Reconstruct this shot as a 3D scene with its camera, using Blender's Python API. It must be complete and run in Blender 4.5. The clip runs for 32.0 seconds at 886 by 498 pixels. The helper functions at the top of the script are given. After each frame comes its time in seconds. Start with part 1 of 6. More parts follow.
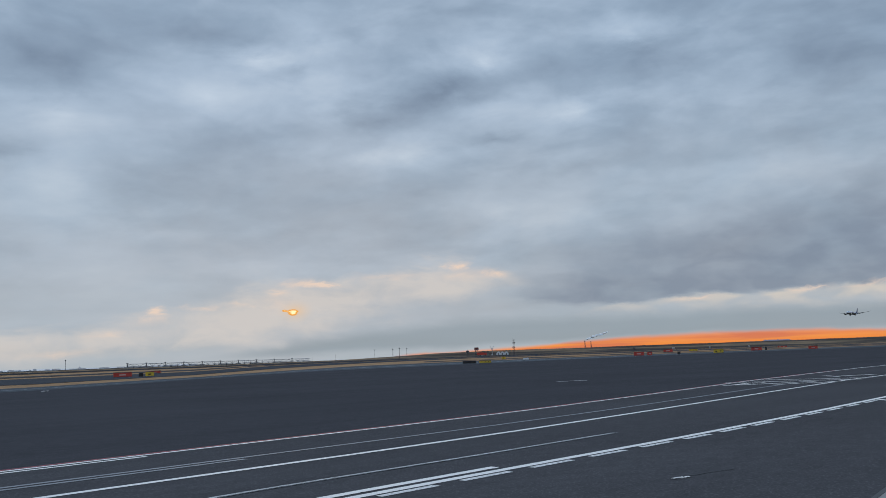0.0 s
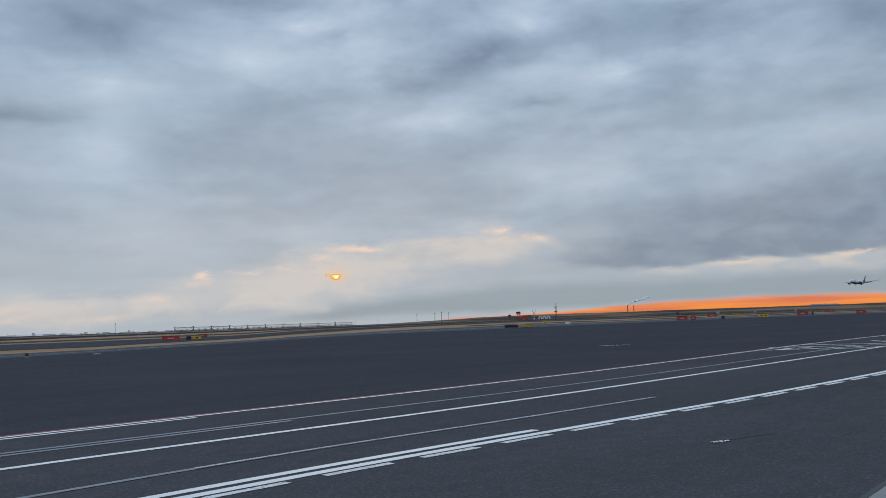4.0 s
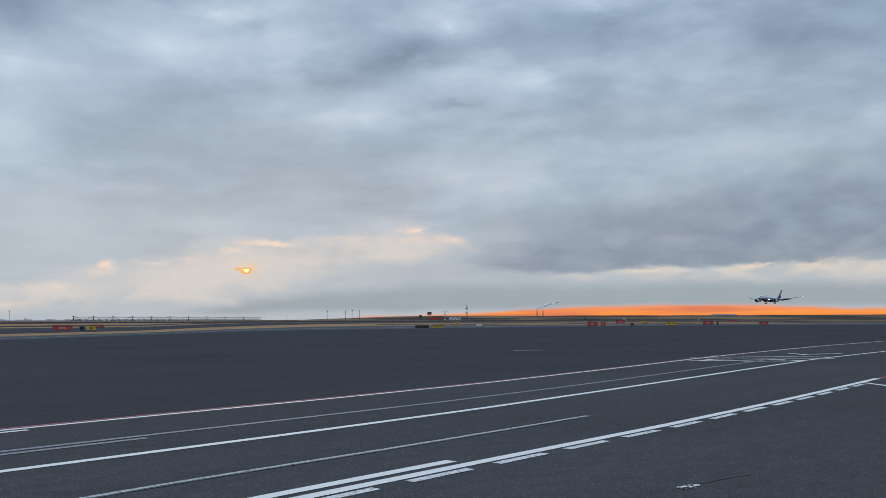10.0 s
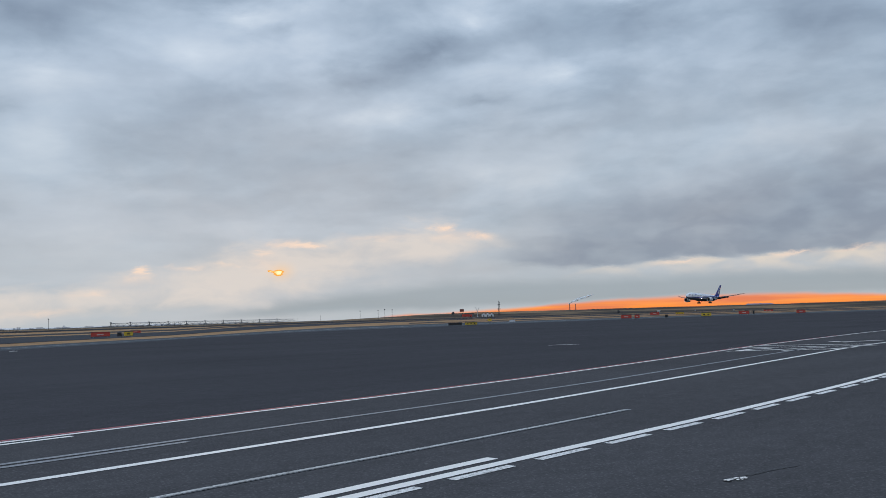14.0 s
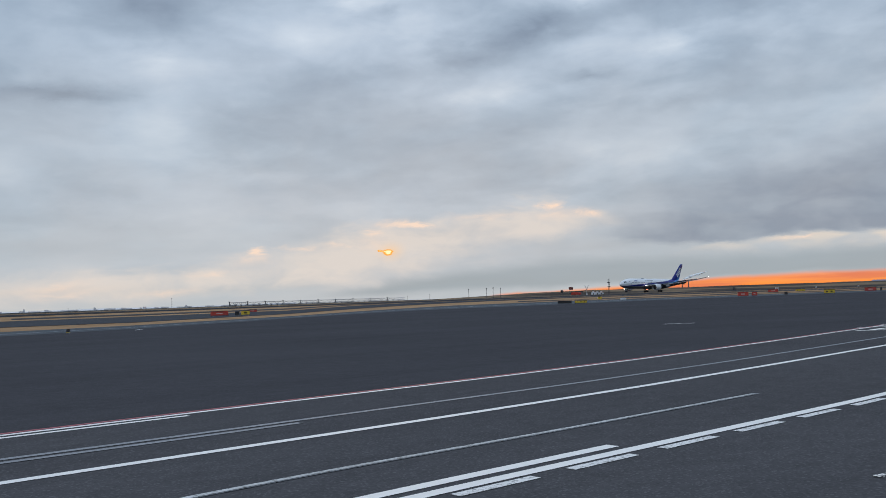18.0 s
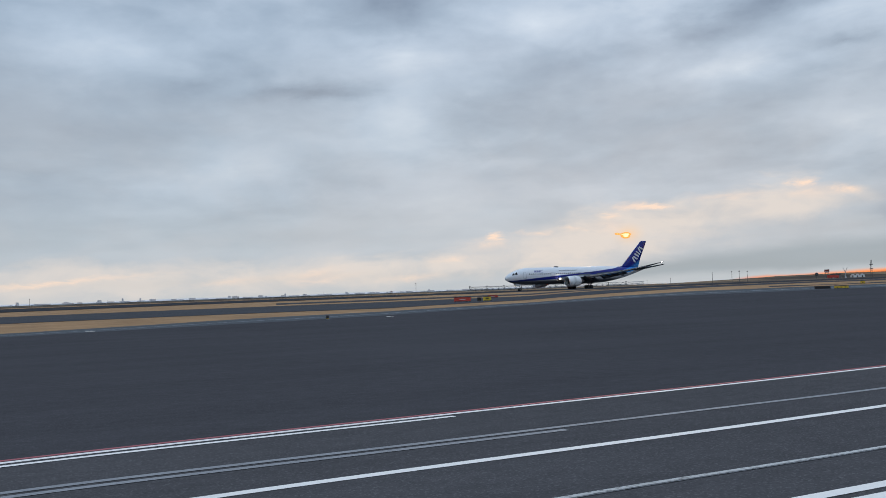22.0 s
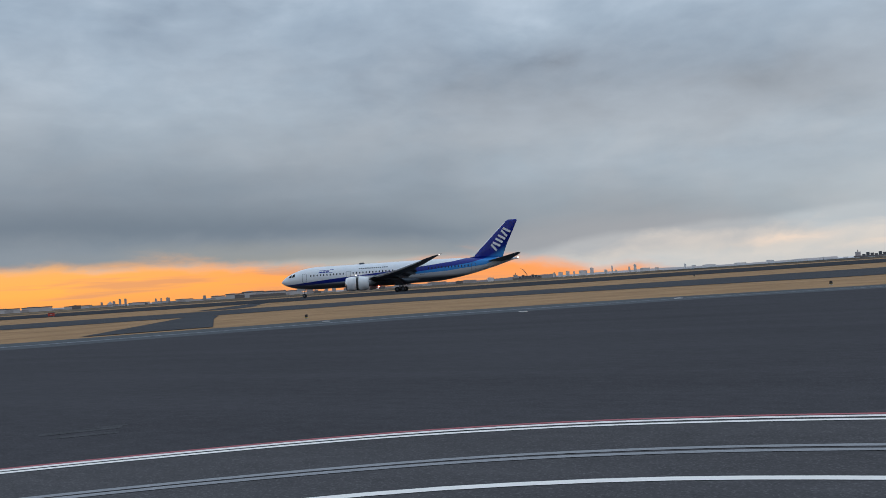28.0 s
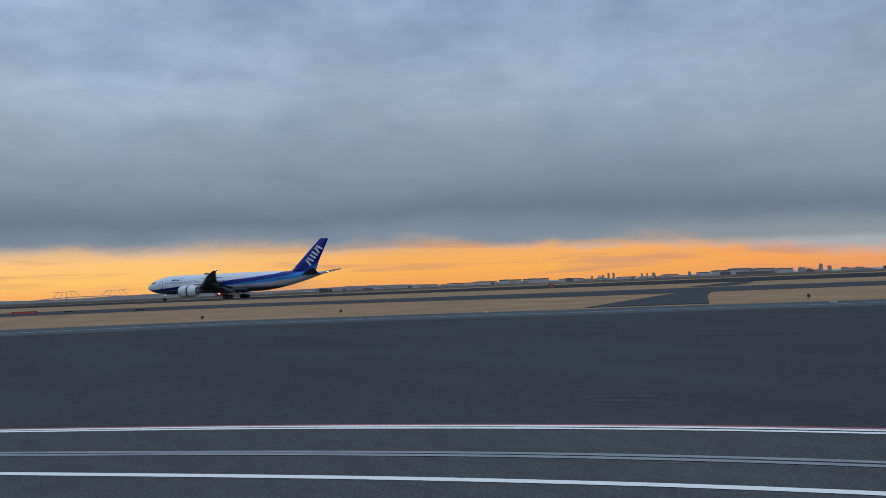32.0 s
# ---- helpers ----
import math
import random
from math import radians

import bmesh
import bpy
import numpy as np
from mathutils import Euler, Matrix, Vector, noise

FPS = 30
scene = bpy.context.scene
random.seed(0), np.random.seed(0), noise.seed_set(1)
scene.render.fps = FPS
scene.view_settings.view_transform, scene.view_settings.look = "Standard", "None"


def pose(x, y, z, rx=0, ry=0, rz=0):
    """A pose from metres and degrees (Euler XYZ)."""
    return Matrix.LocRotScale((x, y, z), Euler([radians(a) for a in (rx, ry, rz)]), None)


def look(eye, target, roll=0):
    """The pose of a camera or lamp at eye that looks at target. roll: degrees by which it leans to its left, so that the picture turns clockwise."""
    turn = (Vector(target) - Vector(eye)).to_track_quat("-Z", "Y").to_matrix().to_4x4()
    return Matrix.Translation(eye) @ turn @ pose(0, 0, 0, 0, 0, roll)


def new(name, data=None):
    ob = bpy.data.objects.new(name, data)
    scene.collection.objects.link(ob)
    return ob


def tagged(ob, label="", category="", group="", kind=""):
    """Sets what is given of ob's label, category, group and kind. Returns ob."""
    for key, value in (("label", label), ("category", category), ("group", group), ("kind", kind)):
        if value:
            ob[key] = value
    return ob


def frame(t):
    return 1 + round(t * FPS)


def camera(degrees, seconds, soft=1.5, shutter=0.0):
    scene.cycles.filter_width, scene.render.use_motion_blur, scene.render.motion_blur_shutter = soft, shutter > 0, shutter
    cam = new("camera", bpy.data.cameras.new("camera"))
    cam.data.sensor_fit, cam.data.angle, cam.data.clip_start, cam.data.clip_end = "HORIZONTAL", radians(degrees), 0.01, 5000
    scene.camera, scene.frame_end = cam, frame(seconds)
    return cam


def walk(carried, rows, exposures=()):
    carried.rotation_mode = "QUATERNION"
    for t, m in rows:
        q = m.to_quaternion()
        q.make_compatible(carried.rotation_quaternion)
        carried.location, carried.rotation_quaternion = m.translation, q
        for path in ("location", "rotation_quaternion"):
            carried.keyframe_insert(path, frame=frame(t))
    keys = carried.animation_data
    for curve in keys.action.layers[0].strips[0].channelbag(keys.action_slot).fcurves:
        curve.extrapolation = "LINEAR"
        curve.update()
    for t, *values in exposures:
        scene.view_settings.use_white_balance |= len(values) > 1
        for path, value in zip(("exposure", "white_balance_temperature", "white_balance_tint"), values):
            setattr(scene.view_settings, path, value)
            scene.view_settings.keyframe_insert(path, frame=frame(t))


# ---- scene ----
cam = camera(52.2, 32.0, soft=0.8)


def aim(az, up, roll, x, y, z):
    """The pose of the hand-held camera: azimuth from +x, tilt, lean, in degrees, and its place."""
    a, p = radians(az), radians(up)
    eye = Vector((x, y, z))
    way = Vector((math.cos(a) * math.cos(p), math.sin(a) * math.cos(p), math.sin(p)))
    return look(eye, eye + way * 50, roll)


PATH = [(row[0], aim(*row[1:])) for row in (
    (0, 44.62, 6.76, -2.03, -1.03, -1.29, 1.42),
    (0.5, 44.99, 6.22, -2.03, -1.03, -1.28, 1.42),
    (1, 45.46, 5.47, -2.07, -1.04, -1.27, 1.42),
    (2, 47.88, 4.80, -2.54, -1.05, -1.35, 1.43),
    (2.5, 48.07, 4.88, -2.60, -1.07, -1.37, 1.43),
    (3, 47.81, 4.74, -2.33, -1.09, -1.38, 1.43),
    (3.5, 47.49, 4.59, -2.04, -1.10, -1.38, 1.43),
    (5.5, 47.16, 4.65, -1.84, -1.12, -1.38, 1.43),
    (6, 47.22, 4.59, -1.39, -1.13, -1.38, 1.43),
    (6.5, 47.14, 4.48, -1.50, -1.12, -1.38, 1.43),
    (7, 46.87, 4.48, -0.87, -1.12, -1.38, 1.43),
    (7.5, 46.03, 4.46, -1.15, -1.16, -1.38, 1.43),
    (8, 44.76, 4.22, -0.79, -1.21, -1.38, 1.43),
    (8.5, 43.95, 4.28, -0.60, -0.74, -0.91, 1.41),
    (9, 43.47, 4.72, -0.26, -0.21, -0.41, 1.41),
    (9.5, 42.66, 4.54, -0.02, 0.23, -0.03, 1.42),
    (10, 41.87, 4.46, -0.11, 0.68, 0.35, 1.44),
    (10.5, 41.69, 4.46, -0.39, 0.69, 0.37, 1.44),
    (11, 42.10, 4.39, -0.56, 0.71, 0.39, 1.44),
    (11.5, 42.76, 4.24, -0.73, 0.71, 0.40, 1.44),
    (12, 43.18, 4.17, -0.79, 0.70, 0.41, 1.44),
    (12.5, 43.39, 3.98, -0.82, 0.71, 0.42, 1.44),
    (13, 43.59, 3.79, -0.86, 0.71, 0.42, 1.44),
    (13.5, 43.71, 3.96, -1.18, 0.70, 0.42, 1.44),
    (14, 43.81, 4.31, -1.63, 0.69, 0.42, 1.44),
    (14.5, 44.08, 4.48, -1.89, 0.70, 0.43, 1.44),
    (16.5, 46.46, 3.86, -2.14, 0.73, 0.47, 1.44),
    (17, 47.85, 3.58, -2.11, 0.73, 0.48, 1.44),
    (18, 50.68, 3.15, -1.86, 0.94, 0.75, 1.46),
    (18.5, 51.90, 3.09, -1.86, 1.02, 0.86, 1.47),
    (19, 53.14, 3.01, -1.98, 1.09, 0.97, 1.49),
    (19.5, 54.39, 2.90, -2.11, 1.07, 1.02, 1.52),
    (20, 56.80, 2.87, -2.09, 1.04, 1.08, 1.56),
    (20.5, 59.47, 2.90, -1.90, 0.96, 1.22, 1.58),
    (21, 61.40, 2.96, -1.90, 0.89, 1.36, 1.61),
    (22, 65.63, 2.64, -2.00, 0.77, 1.08, 1.73),
    (22.5, 67.71, 2.65, -2.60, 0.64, 0.98, 1.75),
    (23, 70.50, 2.59, -2.79, 0.51, 0.89, 1.77),
    (23.5, 73.91, 2.38, -2.99, 0.31, 0.77, 1.79),
    (24, 77.90, 2.34, -2.93, 0.12, 0.65, 1.80),
    (25, 87.67, 2.17, -2.76, -0.08, 0.03, 1.92),
    (25.5, 92.27, 2.17, -2.79, -0.21, 0.25, 1.88),
    (26, 96.79, 2.31, -2.96, -0.35, 0.48, 1.84),
    (26.5, 101.87, 2.51, -2.69, -0.42, 0.50, 1.83),
    (28.5, 124.83, 2.22, -3.79, -0.69, 0.57, 1.81),
    (29, 129.41, 2.21, -3.06, -0.76, 0.59, 1.80),
    (30, 137.54, 2.00, -1.64, -0.82, 0.46, 1.82),
    (31, 144.23, 2.98, -2.14, -1.00, 0.27, 1.83),
    (31.5, 146.41, 2.69, -2.24, -1.08, 0.16, 1.84),
    (32, 149.56, 2.36, -2.34, -1.15, 0.05, 1.84),
)]
EXPOSURES = [(0, -0.24, 6300, 11), (8, -0.14, 6380, 11), (13, -0.06, 6510, 12), (20, 0.0, 6660, 12.5), (25, 0.12, 6600, 13), (26, 0.14, 6720, 14), (29, -0.03, 6850, 11), (31, -0.1, 6900, 10), (32, -0.16, 6080, 10)]
walk(cam, PATH, EXPOSURES)

# ---- sky, sun ----
SUN_AZ, SUN_EL = 54.0, 3.1


def nd(tree, kind, operation=None, use_clamp=None, data_type=None, blend_type=None, clamp_factor=None, gradient_type=None, vector_type=None, interpolation_type=None):
    """A new node with the named settings."""
    n = tree.nodes.new(kind)
    if operation is not None:
        n.operation = operation
    if use_clamp is not None:
        n.use_clamp = use_clamp
    if data_type is not None:
        n.data_type = data_type
    if blend_type is not None:
        n.blend_type = blend_type
    if clamp_factor is not None:
        n.clamp_factor = clamp_factor
    if gradient_type is not None:
        n.gradient_type = gradient_type
    if vector_type is not None:
        n.vector_type = vector_type
    if interpolation_type is not None:
        n.interpolation_type = interpolation_type
    return n


def math_node(tree, op, a, b=None, clamp=False):
    n = nd(tree, "ShaderNodeMath", operation=op, use_clamp=clamp)
    for i, v in enumerate((a, b)):
        if v is None:
            continue
        if isinstance(v, (int, float)):
            n.inputs[i].default_value = v
        else:
            tree.links.new(v, n.inputs[i])
    return n.outputs[0]


def mix_rgb(tree, fac, a, b, blend="MIX"):
    n = nd(tree, "ShaderNodeMix", data_type="RGBA", blend_type=blend, clamp_factor=True)
    for i, v in ((0, fac), (6, a), (7, b)):
        if isinstance(v, (int, float)):
            n.inputs[i].default_value = v
        elif isinstance(v, tuple):
            n.inputs[i].default_value = (*v, 1) if len(v) == 3 else v
        else:
            tree.links.new(v, n.inputs[i])
    return n.outputs[2]


def ramp(tree, fac, stops, interp="EASE"):
    n = nd(tree, "ShaderNodeValToRGB")
    n.color_ramp.interpolation = interp
    els = n.color_ramp.elements
    while len(els) < len(stops):
        els.new(0.5)
    for e, (pos, col) in zip(els, stops):
        e.position = pos
        e.color = (*col, 1) if isinstance(col, tuple) else (col, col, col, 1)
    tree.links.new(fac, n.inputs[0])
    return n.outputs[0]


def srgb(r, g, b):
    return tuple((c / 255 / 12.92) if c < 10 else ((c / 255 + 0.055) / 1.055) ** 2.4 for c in (r, g, b))


def build_sky():
    world = bpy.data.worlds.new("evening_sky")
    scene.world = world
    world.use_nodes = True
    t = world.node_tree
    t.nodes.clear()
    co = nd(t, "ShaderNodeTexCoord").outputs["Generated"]
    sep = nd(t, "ShaderNodeSeparateXYZ")
    t.links.new(co, sep.inputs[0])
    x, y, z = sep.outputs
    az = math_node(t, "MULTIPLY", math_node(t, "ARCTAN2", y, x), 180 / math.pi)
    el = math_node(t, "MULTIPLY", math_node(t, "ARCSINE", z), 180 / math.pi)
    # cloud layer seen in perspective: the direction laid on a flat ceiling
    lift = math_node(t, "ADD", math_node(t, "MAXIMUM", z, 0.0), 0.11)
    flat = nd(t, "ShaderNodeCombineXYZ")
    t.links.new(math_node(t, "DIVIDE", x, lift), flat.inputs[0])
    t.links.new(math_node(t, "DIVIDE", y, lift), flat.inputs[1])

    def noise_of(vec, scale, detail, rough, distort=0.0, offset=(0, 0, 0), stretch=(1, 1, 1)):
        m = nd(t, "ShaderNodeMapping")
        m.inputs["Location"].default_value = offset
        m.inputs["Scale"].default_value = stretch
        t.links.new(vec, m.inputs[0])
        n = nd(t, "ShaderNodeTexNoise")
        for key, value in (("Scale", scale), ("Detail", detail), ("Roughness", rough), ("Distortion", distort)):
            n.inputs[key].default_value = value
        t.links.new(m.outputs[0], n.inputs["Vector"])
        return n

    # angles in degrees, pulled about by slow noise so that no patch has a clean outline
    ang = nd(t, "ShaderNodeCombineXYZ")
    t.links.new(az, ang.inputs[0])
    t.links.new(el, ang.inputs[1])
    pull = noise_of(ang.outputs[0], 0.2, 8, 0.66, 0.3, stretch=(0.7, 1.6, 1)).outputs["Color"]
    off = nd(t, "ShaderNodeVectorMath", operation="SUBTRACT")
    t.links.new(pull, off.inputs[0])
    off.inputs[1].default_value = (0.5, 0.5, 0.5)
    far = nd(t, "ShaderNodeVectorMath", operation="MULTIPLY")
    t.links.new(off.outputs[0], far.inputs[0])
    far.inputs[1].default_value = (4.5, 2.0, 0)
    warped = nd(t, "ShaderNodeVectorMath", operation="ADD")
    t.links.new(ang.outputs[0], warped.inputs[0])
    t.links.new(far.outputs[0], warped.inputs[1])
    uv = warped.outputs[0]
    near = nd(t, "ShaderNodeVectorMath", operation="MULTIPLY")
    t.links.new(off.outputs[0], near.inputs[0])
    near.inputs[1].default_value = (2.5, 0.55, 0)
    crisp_add = nd(t, "ShaderNodeVectorMath", operation="ADD")
    t.links.new(ang.outputs[0], crisp_add.inputs[0])
    t.links.new(near.outputs[0], crisp_add.inputs[1])
    crisp = crisp_add.outputs[0]
    # a finer pull for the torn edges of the bright flecks
    tear = nd(t, "ShaderNodeVectorMath", operation="SUBTRACT")
    t.links.new(noise_of(ang.outputs[0], 1.1, 6, 0.6, 0.4, (2, 5, 0), (0.55, 1.5, 1)).outputs["Color"], tear.inputs[0])
    tear.inputs[1].default_value = (0.5, 0.5, 0.5)
    tear_far = nd(t, "ShaderNodeVectorMath", operation="MULTIPLY")
    t.links.new(tear.outputs[0], tear_far.inputs[0])
    tear_far.inputs[1].default_value = (3.2, 0.85, 0)
    torn_add = nd(t, "ShaderNodeVectorMath", operation="ADD")
    t.links.new(crisp, torn_add.inputs[0])
    t.links.new(tear_far.outputs[0], torn_add.inputs[1])
    torn = torn_add.outputs[0]

    def patch(a, e, wide, high, lean=0, vec=None, soft=True):
        """A soft oval of cloud or light round azimuth a and elevation e, with its half sizes, all in degrees."""
        m = nd(t, "ShaderNodeMapping", vector_type="TEXTURE")
        m.inputs["Location"].default_value = (a, e, 0)
        m.inputs["Rotation"].default_value = (0, 0, radians(lean))
        m.inputs["Scale"].default_value = (wide, high, 1)
        t.links.new(vec or uv, m.inputs[0])
        g = nd(t, "ShaderNodeTexGradient", gradient_type="QUADRATIC_SPHERE" if soft else "SPHERICAL")
        t.links.new(m.outputs[0], g.inputs[0])
        return g.outputs["Fac"]

    def total(items):
        out = None
        for amount, fac in items:
            v = math_node(t, "MULTIPLY", fac, amount)
            out = v if out is None else math_node(t, "ADD", out, v)
        return out

    def band(stops, low_edge, high_edge, wobble=0.0, shape=None):
        """A layer lying between two heights that change with the azimuth: (azimuth, low, high), soft at both edges."""
        turn = math_node(t, "DIVIDE", az, 180.0, True)
        lo = math_node(t, "MULTIPLY", ramp(t, turn, [(a / 180, (l + 2) / 30) for a, l, h in stops], "LINEAR"), 30.0)
        hi = math_node(t, "MULTIPLY", ramp(t, turn, [(a / 180, (h + 2) / 30) for a, l, h in stops], "LINEAR"), 30.0)
        e2 = math_node(t, "ADD", el, 2.0)
        if wobble:
            e2 = math_node(t, "ADD", e2, math_node(t, "MULTIPLY", math_node(t, "SUBTRACT", shape, 0.5), wobble))
        up = nd(t, "ShaderNodeMapRange", interpolation_type="SMOOTHSTEP")
        t.links.new(math_node(t, "SUBTRACT", e2, lo), up.inputs[0])
        up.inputs[1].default_value, up.inputs[2].default_value = -low_edge, low_edge
        down = nd(t, "ShaderNodeMapRange", interpolation_type="SMOOTHSTEP")
        t.links.new(math_node(t, "SUBTRACT", hi, e2), down.inputs[0])
        down.inputs[1].default_value, down.inputs[2].default_value = -high_edge, high_edge
        return math_node(t, "MULTIPLY", up.outputs[0], down.outputs[0])

    # how dense the cloud is: billows on the cloud ceiling, finer ones, and the main banks
    billow = noise_of(flat.outputs[0], 0.42, 7, 0.5, 0.2, (3.1, 1.7, 0)).outputs["Fac"]
    beyond = noise_of(flat.outputs[0], 0.42, 7, 0.5, 0.2, (2.94, 1.48, 0)).outputs["Fac"]
    wisps = noise_of(ang.outputs[0], 0.15, 7, 0.55, 0.3, (0, 3, 0), (0.7, 1.3, 1)).outputs["Fac"]
    puffs = noise_of(ang.outputs[0], 0.34, 7, 0.56, 0.4, (20, 9, 0), (0.7, 1.3, 1)).outputs["Fac"]
    edge = noise_of(ang.outputs[0], 0.36, 7, 0.58, 0.3, (7, 2, 0), (0.5, 1.4, 1)).outputs["Fac"]
    dens = total([(0.75, billow), (0.5, wisps), (0.55, puffs)])
    relief = math_node(t, "MULTIPLY", math_node(t, "SUBTRACT", billow, beyond), 0.85)
    # sheets of cloud with ragged edges, one over the other
    sheet_a = noise_of(flat.outputs[0], 0.62, 6, 0.5, 0.3, (9.3, 4.1, 0), (1.0, 0.8, 1)).outputs["Fac"]
    sheet_b = noise_of(ang.outputs[0], 0.24, 6, 0.5, 0.4, (31, 17, 0), (0.5, 1.5, 1)).outputs["Fac"]
    sheets = total([(0.2, ramp(t, sheet_a, [(0.4, 0.0), (0.62, 1.0)], "EASE")), (0.15, ramp(t, sheet_b, [(0.42, 0.0), (0.6, 1.0)], "EASE"))])
    mottle = noise_of(flat.outputs[0], 1.9, 5, 0.55, 0.5, (5.2, 8.4, 0), (1.0, 0.75, 1)).outputs["Fac"]
    clumps = noise_of(flat.outputs[0], 0.8, 4, 0.5, 0.8, (1.2, 6.4, 0)).outputs["Fac"]
    mottle = math_node(t, "MULTIPLY", math_node(t, "SUBTRACT", mottle, 0.5), ramp(t, clumps, [(0.35, 0.2), (0.6, 1.0)], "EASE"))
    dens = math_node(t, "ADD", math_node(t, "ADD", dens, sheets), math_node(t, "MULTIPLY", mottle, 0.95))
    scud = noise_of(ang.outputs[0], 0.62, 3, 0.45, 0.2, (4, 12, 0), (0.6, 1.3, 1)).outputs["Fac"]
    dens = math_node(t, "ADD", dens, math_node(t, "MULTIPLY", math_node(t, "SUBTRACT", scud, 0.5), 0.45))
    # darker banks and thin places, from east to west
    banks_east = total([
        (0.27, patch(44.3, 16.58, 11.82, 1.79, -14)),
        (0.24, patch(31.3, 18.18, 11.82, 2.69, -12)),
        (0.16, patch(48.7, 14.99, 6.45, 1.58, -10)),
        (0.2, patch(21.0, 14.81, 9.31, 7.16, -10)),
        (0.18, patch(27.1, 5.87, 16.47, 3.22, -4)),
        (-0.08, patch(39.2, 15.66, 32.23, 10.74, 0)),
        (0.14, patch(48.6, 8.32, 10.03, 2.51, 0)),
        (-0.26, patch(35.6, 14.86, 6.80, 1.79, -8)),
        (-0.26, patch(52.6, 17.94, 7.16, 4.66, 0)),
        (-0.28, patch(68.1, 10.93, 8.59, 5.73, 0)),
        (-0.2, patch(40.7, 9.02, 6.80, 1.43, 0))])
    banks_high = total([
        (-0.2, patch(59.6, 16.53, 8.95, 3.94, 0)),
        (0.18, patch(41.0, 13.44, 4.30, 0.72, 0)),
        (-0.2, patch(24.4, 10.49, 9.31, 2.51, 0)),
        (0.16, patch(40.0, 2.95, 10.03, 1.29, 0)),
        (-0.2, patch(46.5, 12.58, 10.74, 1.43, 0)),
        (0.15, patch(35.6, 11.39, 4.66, 0.93, -20)),
        (0.2, patch(53.7, 17.89, 7.16, 1.07, -8)),
        (0.12, patch(42.8, 21.23, 14.32, 2.51, -10)),
        (0.15, patch(59.9, 20.09, 15.04, 3.22, 0)),
        (-0.35, patch(41.8, 18.46, 5.01, 2.15, 0)),
        (-0.3, patch(31.6, 19.39, 7.16, 2.15, 0))])
    banks_mid = total([
        (-0.25, patch(56.4, 18.58, 5.37, 1.43, 0)),
        (0.2, patch(68.5, 18.15, 7.88, 2.86, 0)),
        (-0.2, patch(68.1, 14.97, 7.16, 2.15, 0)),
        (0.16, patch(118.1, 12.18, 17.19, 7.88, 0)),
        (-0.26, patch(78.3, 7.94, 7.88, 3.94, 0)),
        (0.2, patch(60.6, 11.22, 12.53, 3.22, 0)),
        (-0.25, patch(86.9, 15.14, 10.74, 3.58, 0)),
        (0.18, patch(73.0, 12.67, 7.16, 0.86, -5)),
        (-0.2, patch(66.2, 4.91, 10.74, 2.86, 0)),
        (0.14, patch(74.7, 12.76, 6.09, 0.79, -6)),
        (0.14, patch(80.6, 13.02, 7.88, 1.22, -10))])
    banks_west = total([
        (-0.16, patch(82.4, 6.90, 9.31, 2.51, 0)),
        (0.2, patch(99.4, 10.66, 14.32, 3.58, 0)),
        (0.2, patch(111.6, 12.95, 32.23, 9.31, 0)),
        (-0.16, patch(86.0, 3.59, 14.0, 3.6, 0)),
        (0.3, patch(107.0, 3.6, 9.0, 2.6, 0)),
        (0.16, patch(98.0, 10.0, 34.0, 12.0, 0)),
        (-0.2, patch(113.1, 15.90, 10.74, 3.58, 0)),
        (0.16, patch(73.5, 12.42, 7.16, 1.43, -8)),
        (0.14, patch(112.2, 13.28, 4.66, 1.07, 0)),
        (0.16, patch(147.4, 12.41, 53.71, 15.04, 0)),
        (-0.1, patch(130.0, 13.26, 21.49, 4.66, 0)),
        (-0.14, patch(166.2, 11.81, 17.90, 3.94, 0)),
        (-0.14, patch(141.4, 12.92, 17.90, 3.94, 0))])
    banks = math_node(t, "ADD", math_node(t, "ADD", banks_east, banks_high), math_node(t, "ADD", banks_mid, banks_west))
    # the cloud is smoother away from the east
    strength = ramp(t, math_node(t, "DIVIDE", az, 180.0, True), [(0.2, 0.52), (0.33, 0.46), (0.5, 0.34), (0.8, 0.4)], "LINEAR")
    shade = math_node(t, "MULTIPLY", math_node(t, "ADD", math_node(t, "SUBTRACT", dens, 1.07), relief), strength)
    shade = math_node(t, "ADD", math_node(t, "ADD", shade, 0.49), math_node(t, "MULTIPLY", banks, 1.1))
    cloud = ramp(t, shade, [(0.12, srgb(205, 221, 236)), (0.34, srgb(179, 199, 219)), (0.52, srgb(157, 178, 199)), (0.74, srgb(134, 154, 176)), (1.0, srgb(104, 121, 142))], "LINEAR")
    # clear sky of the same sun behind thin cloud
    clear = nd(t, "ShaderNodeTexSky")
    clear.sky_type, clear.sun_disc = "NISHITA", False
    clear.sun_elevation, clear.sun_rotation = radians(SUN_EL), radians(90 - SUN_AZ)
    thin = mix_rgb(t, 0.004, cloud, clear.outputs[0])
    # pale haze low down
    low = ramp(t, math_node(t, "DIVIDE", el, 18.0, True), [(0.0, 0.88), (0.16, 0.66), (0.4, 0.36), (1.0, 0.0)], "EASE")
    thin = mix_rgb(t, low, thin, srgb(187, 197, 201))
    # a faint cream and rose tint where the cloud is thin
    blush = math_node(t, "MULTIPLY", ramp(t, wisps, [(0.62, 0.0), (0.4, 1.0)][::-1], "LINEAR"), ramp(t, math_node(t, "DIVIDE", el, 16.0, True), [(0.0, 0.75), (0.5, 0.45), (1.0, 0.1)], "LINEAR"))
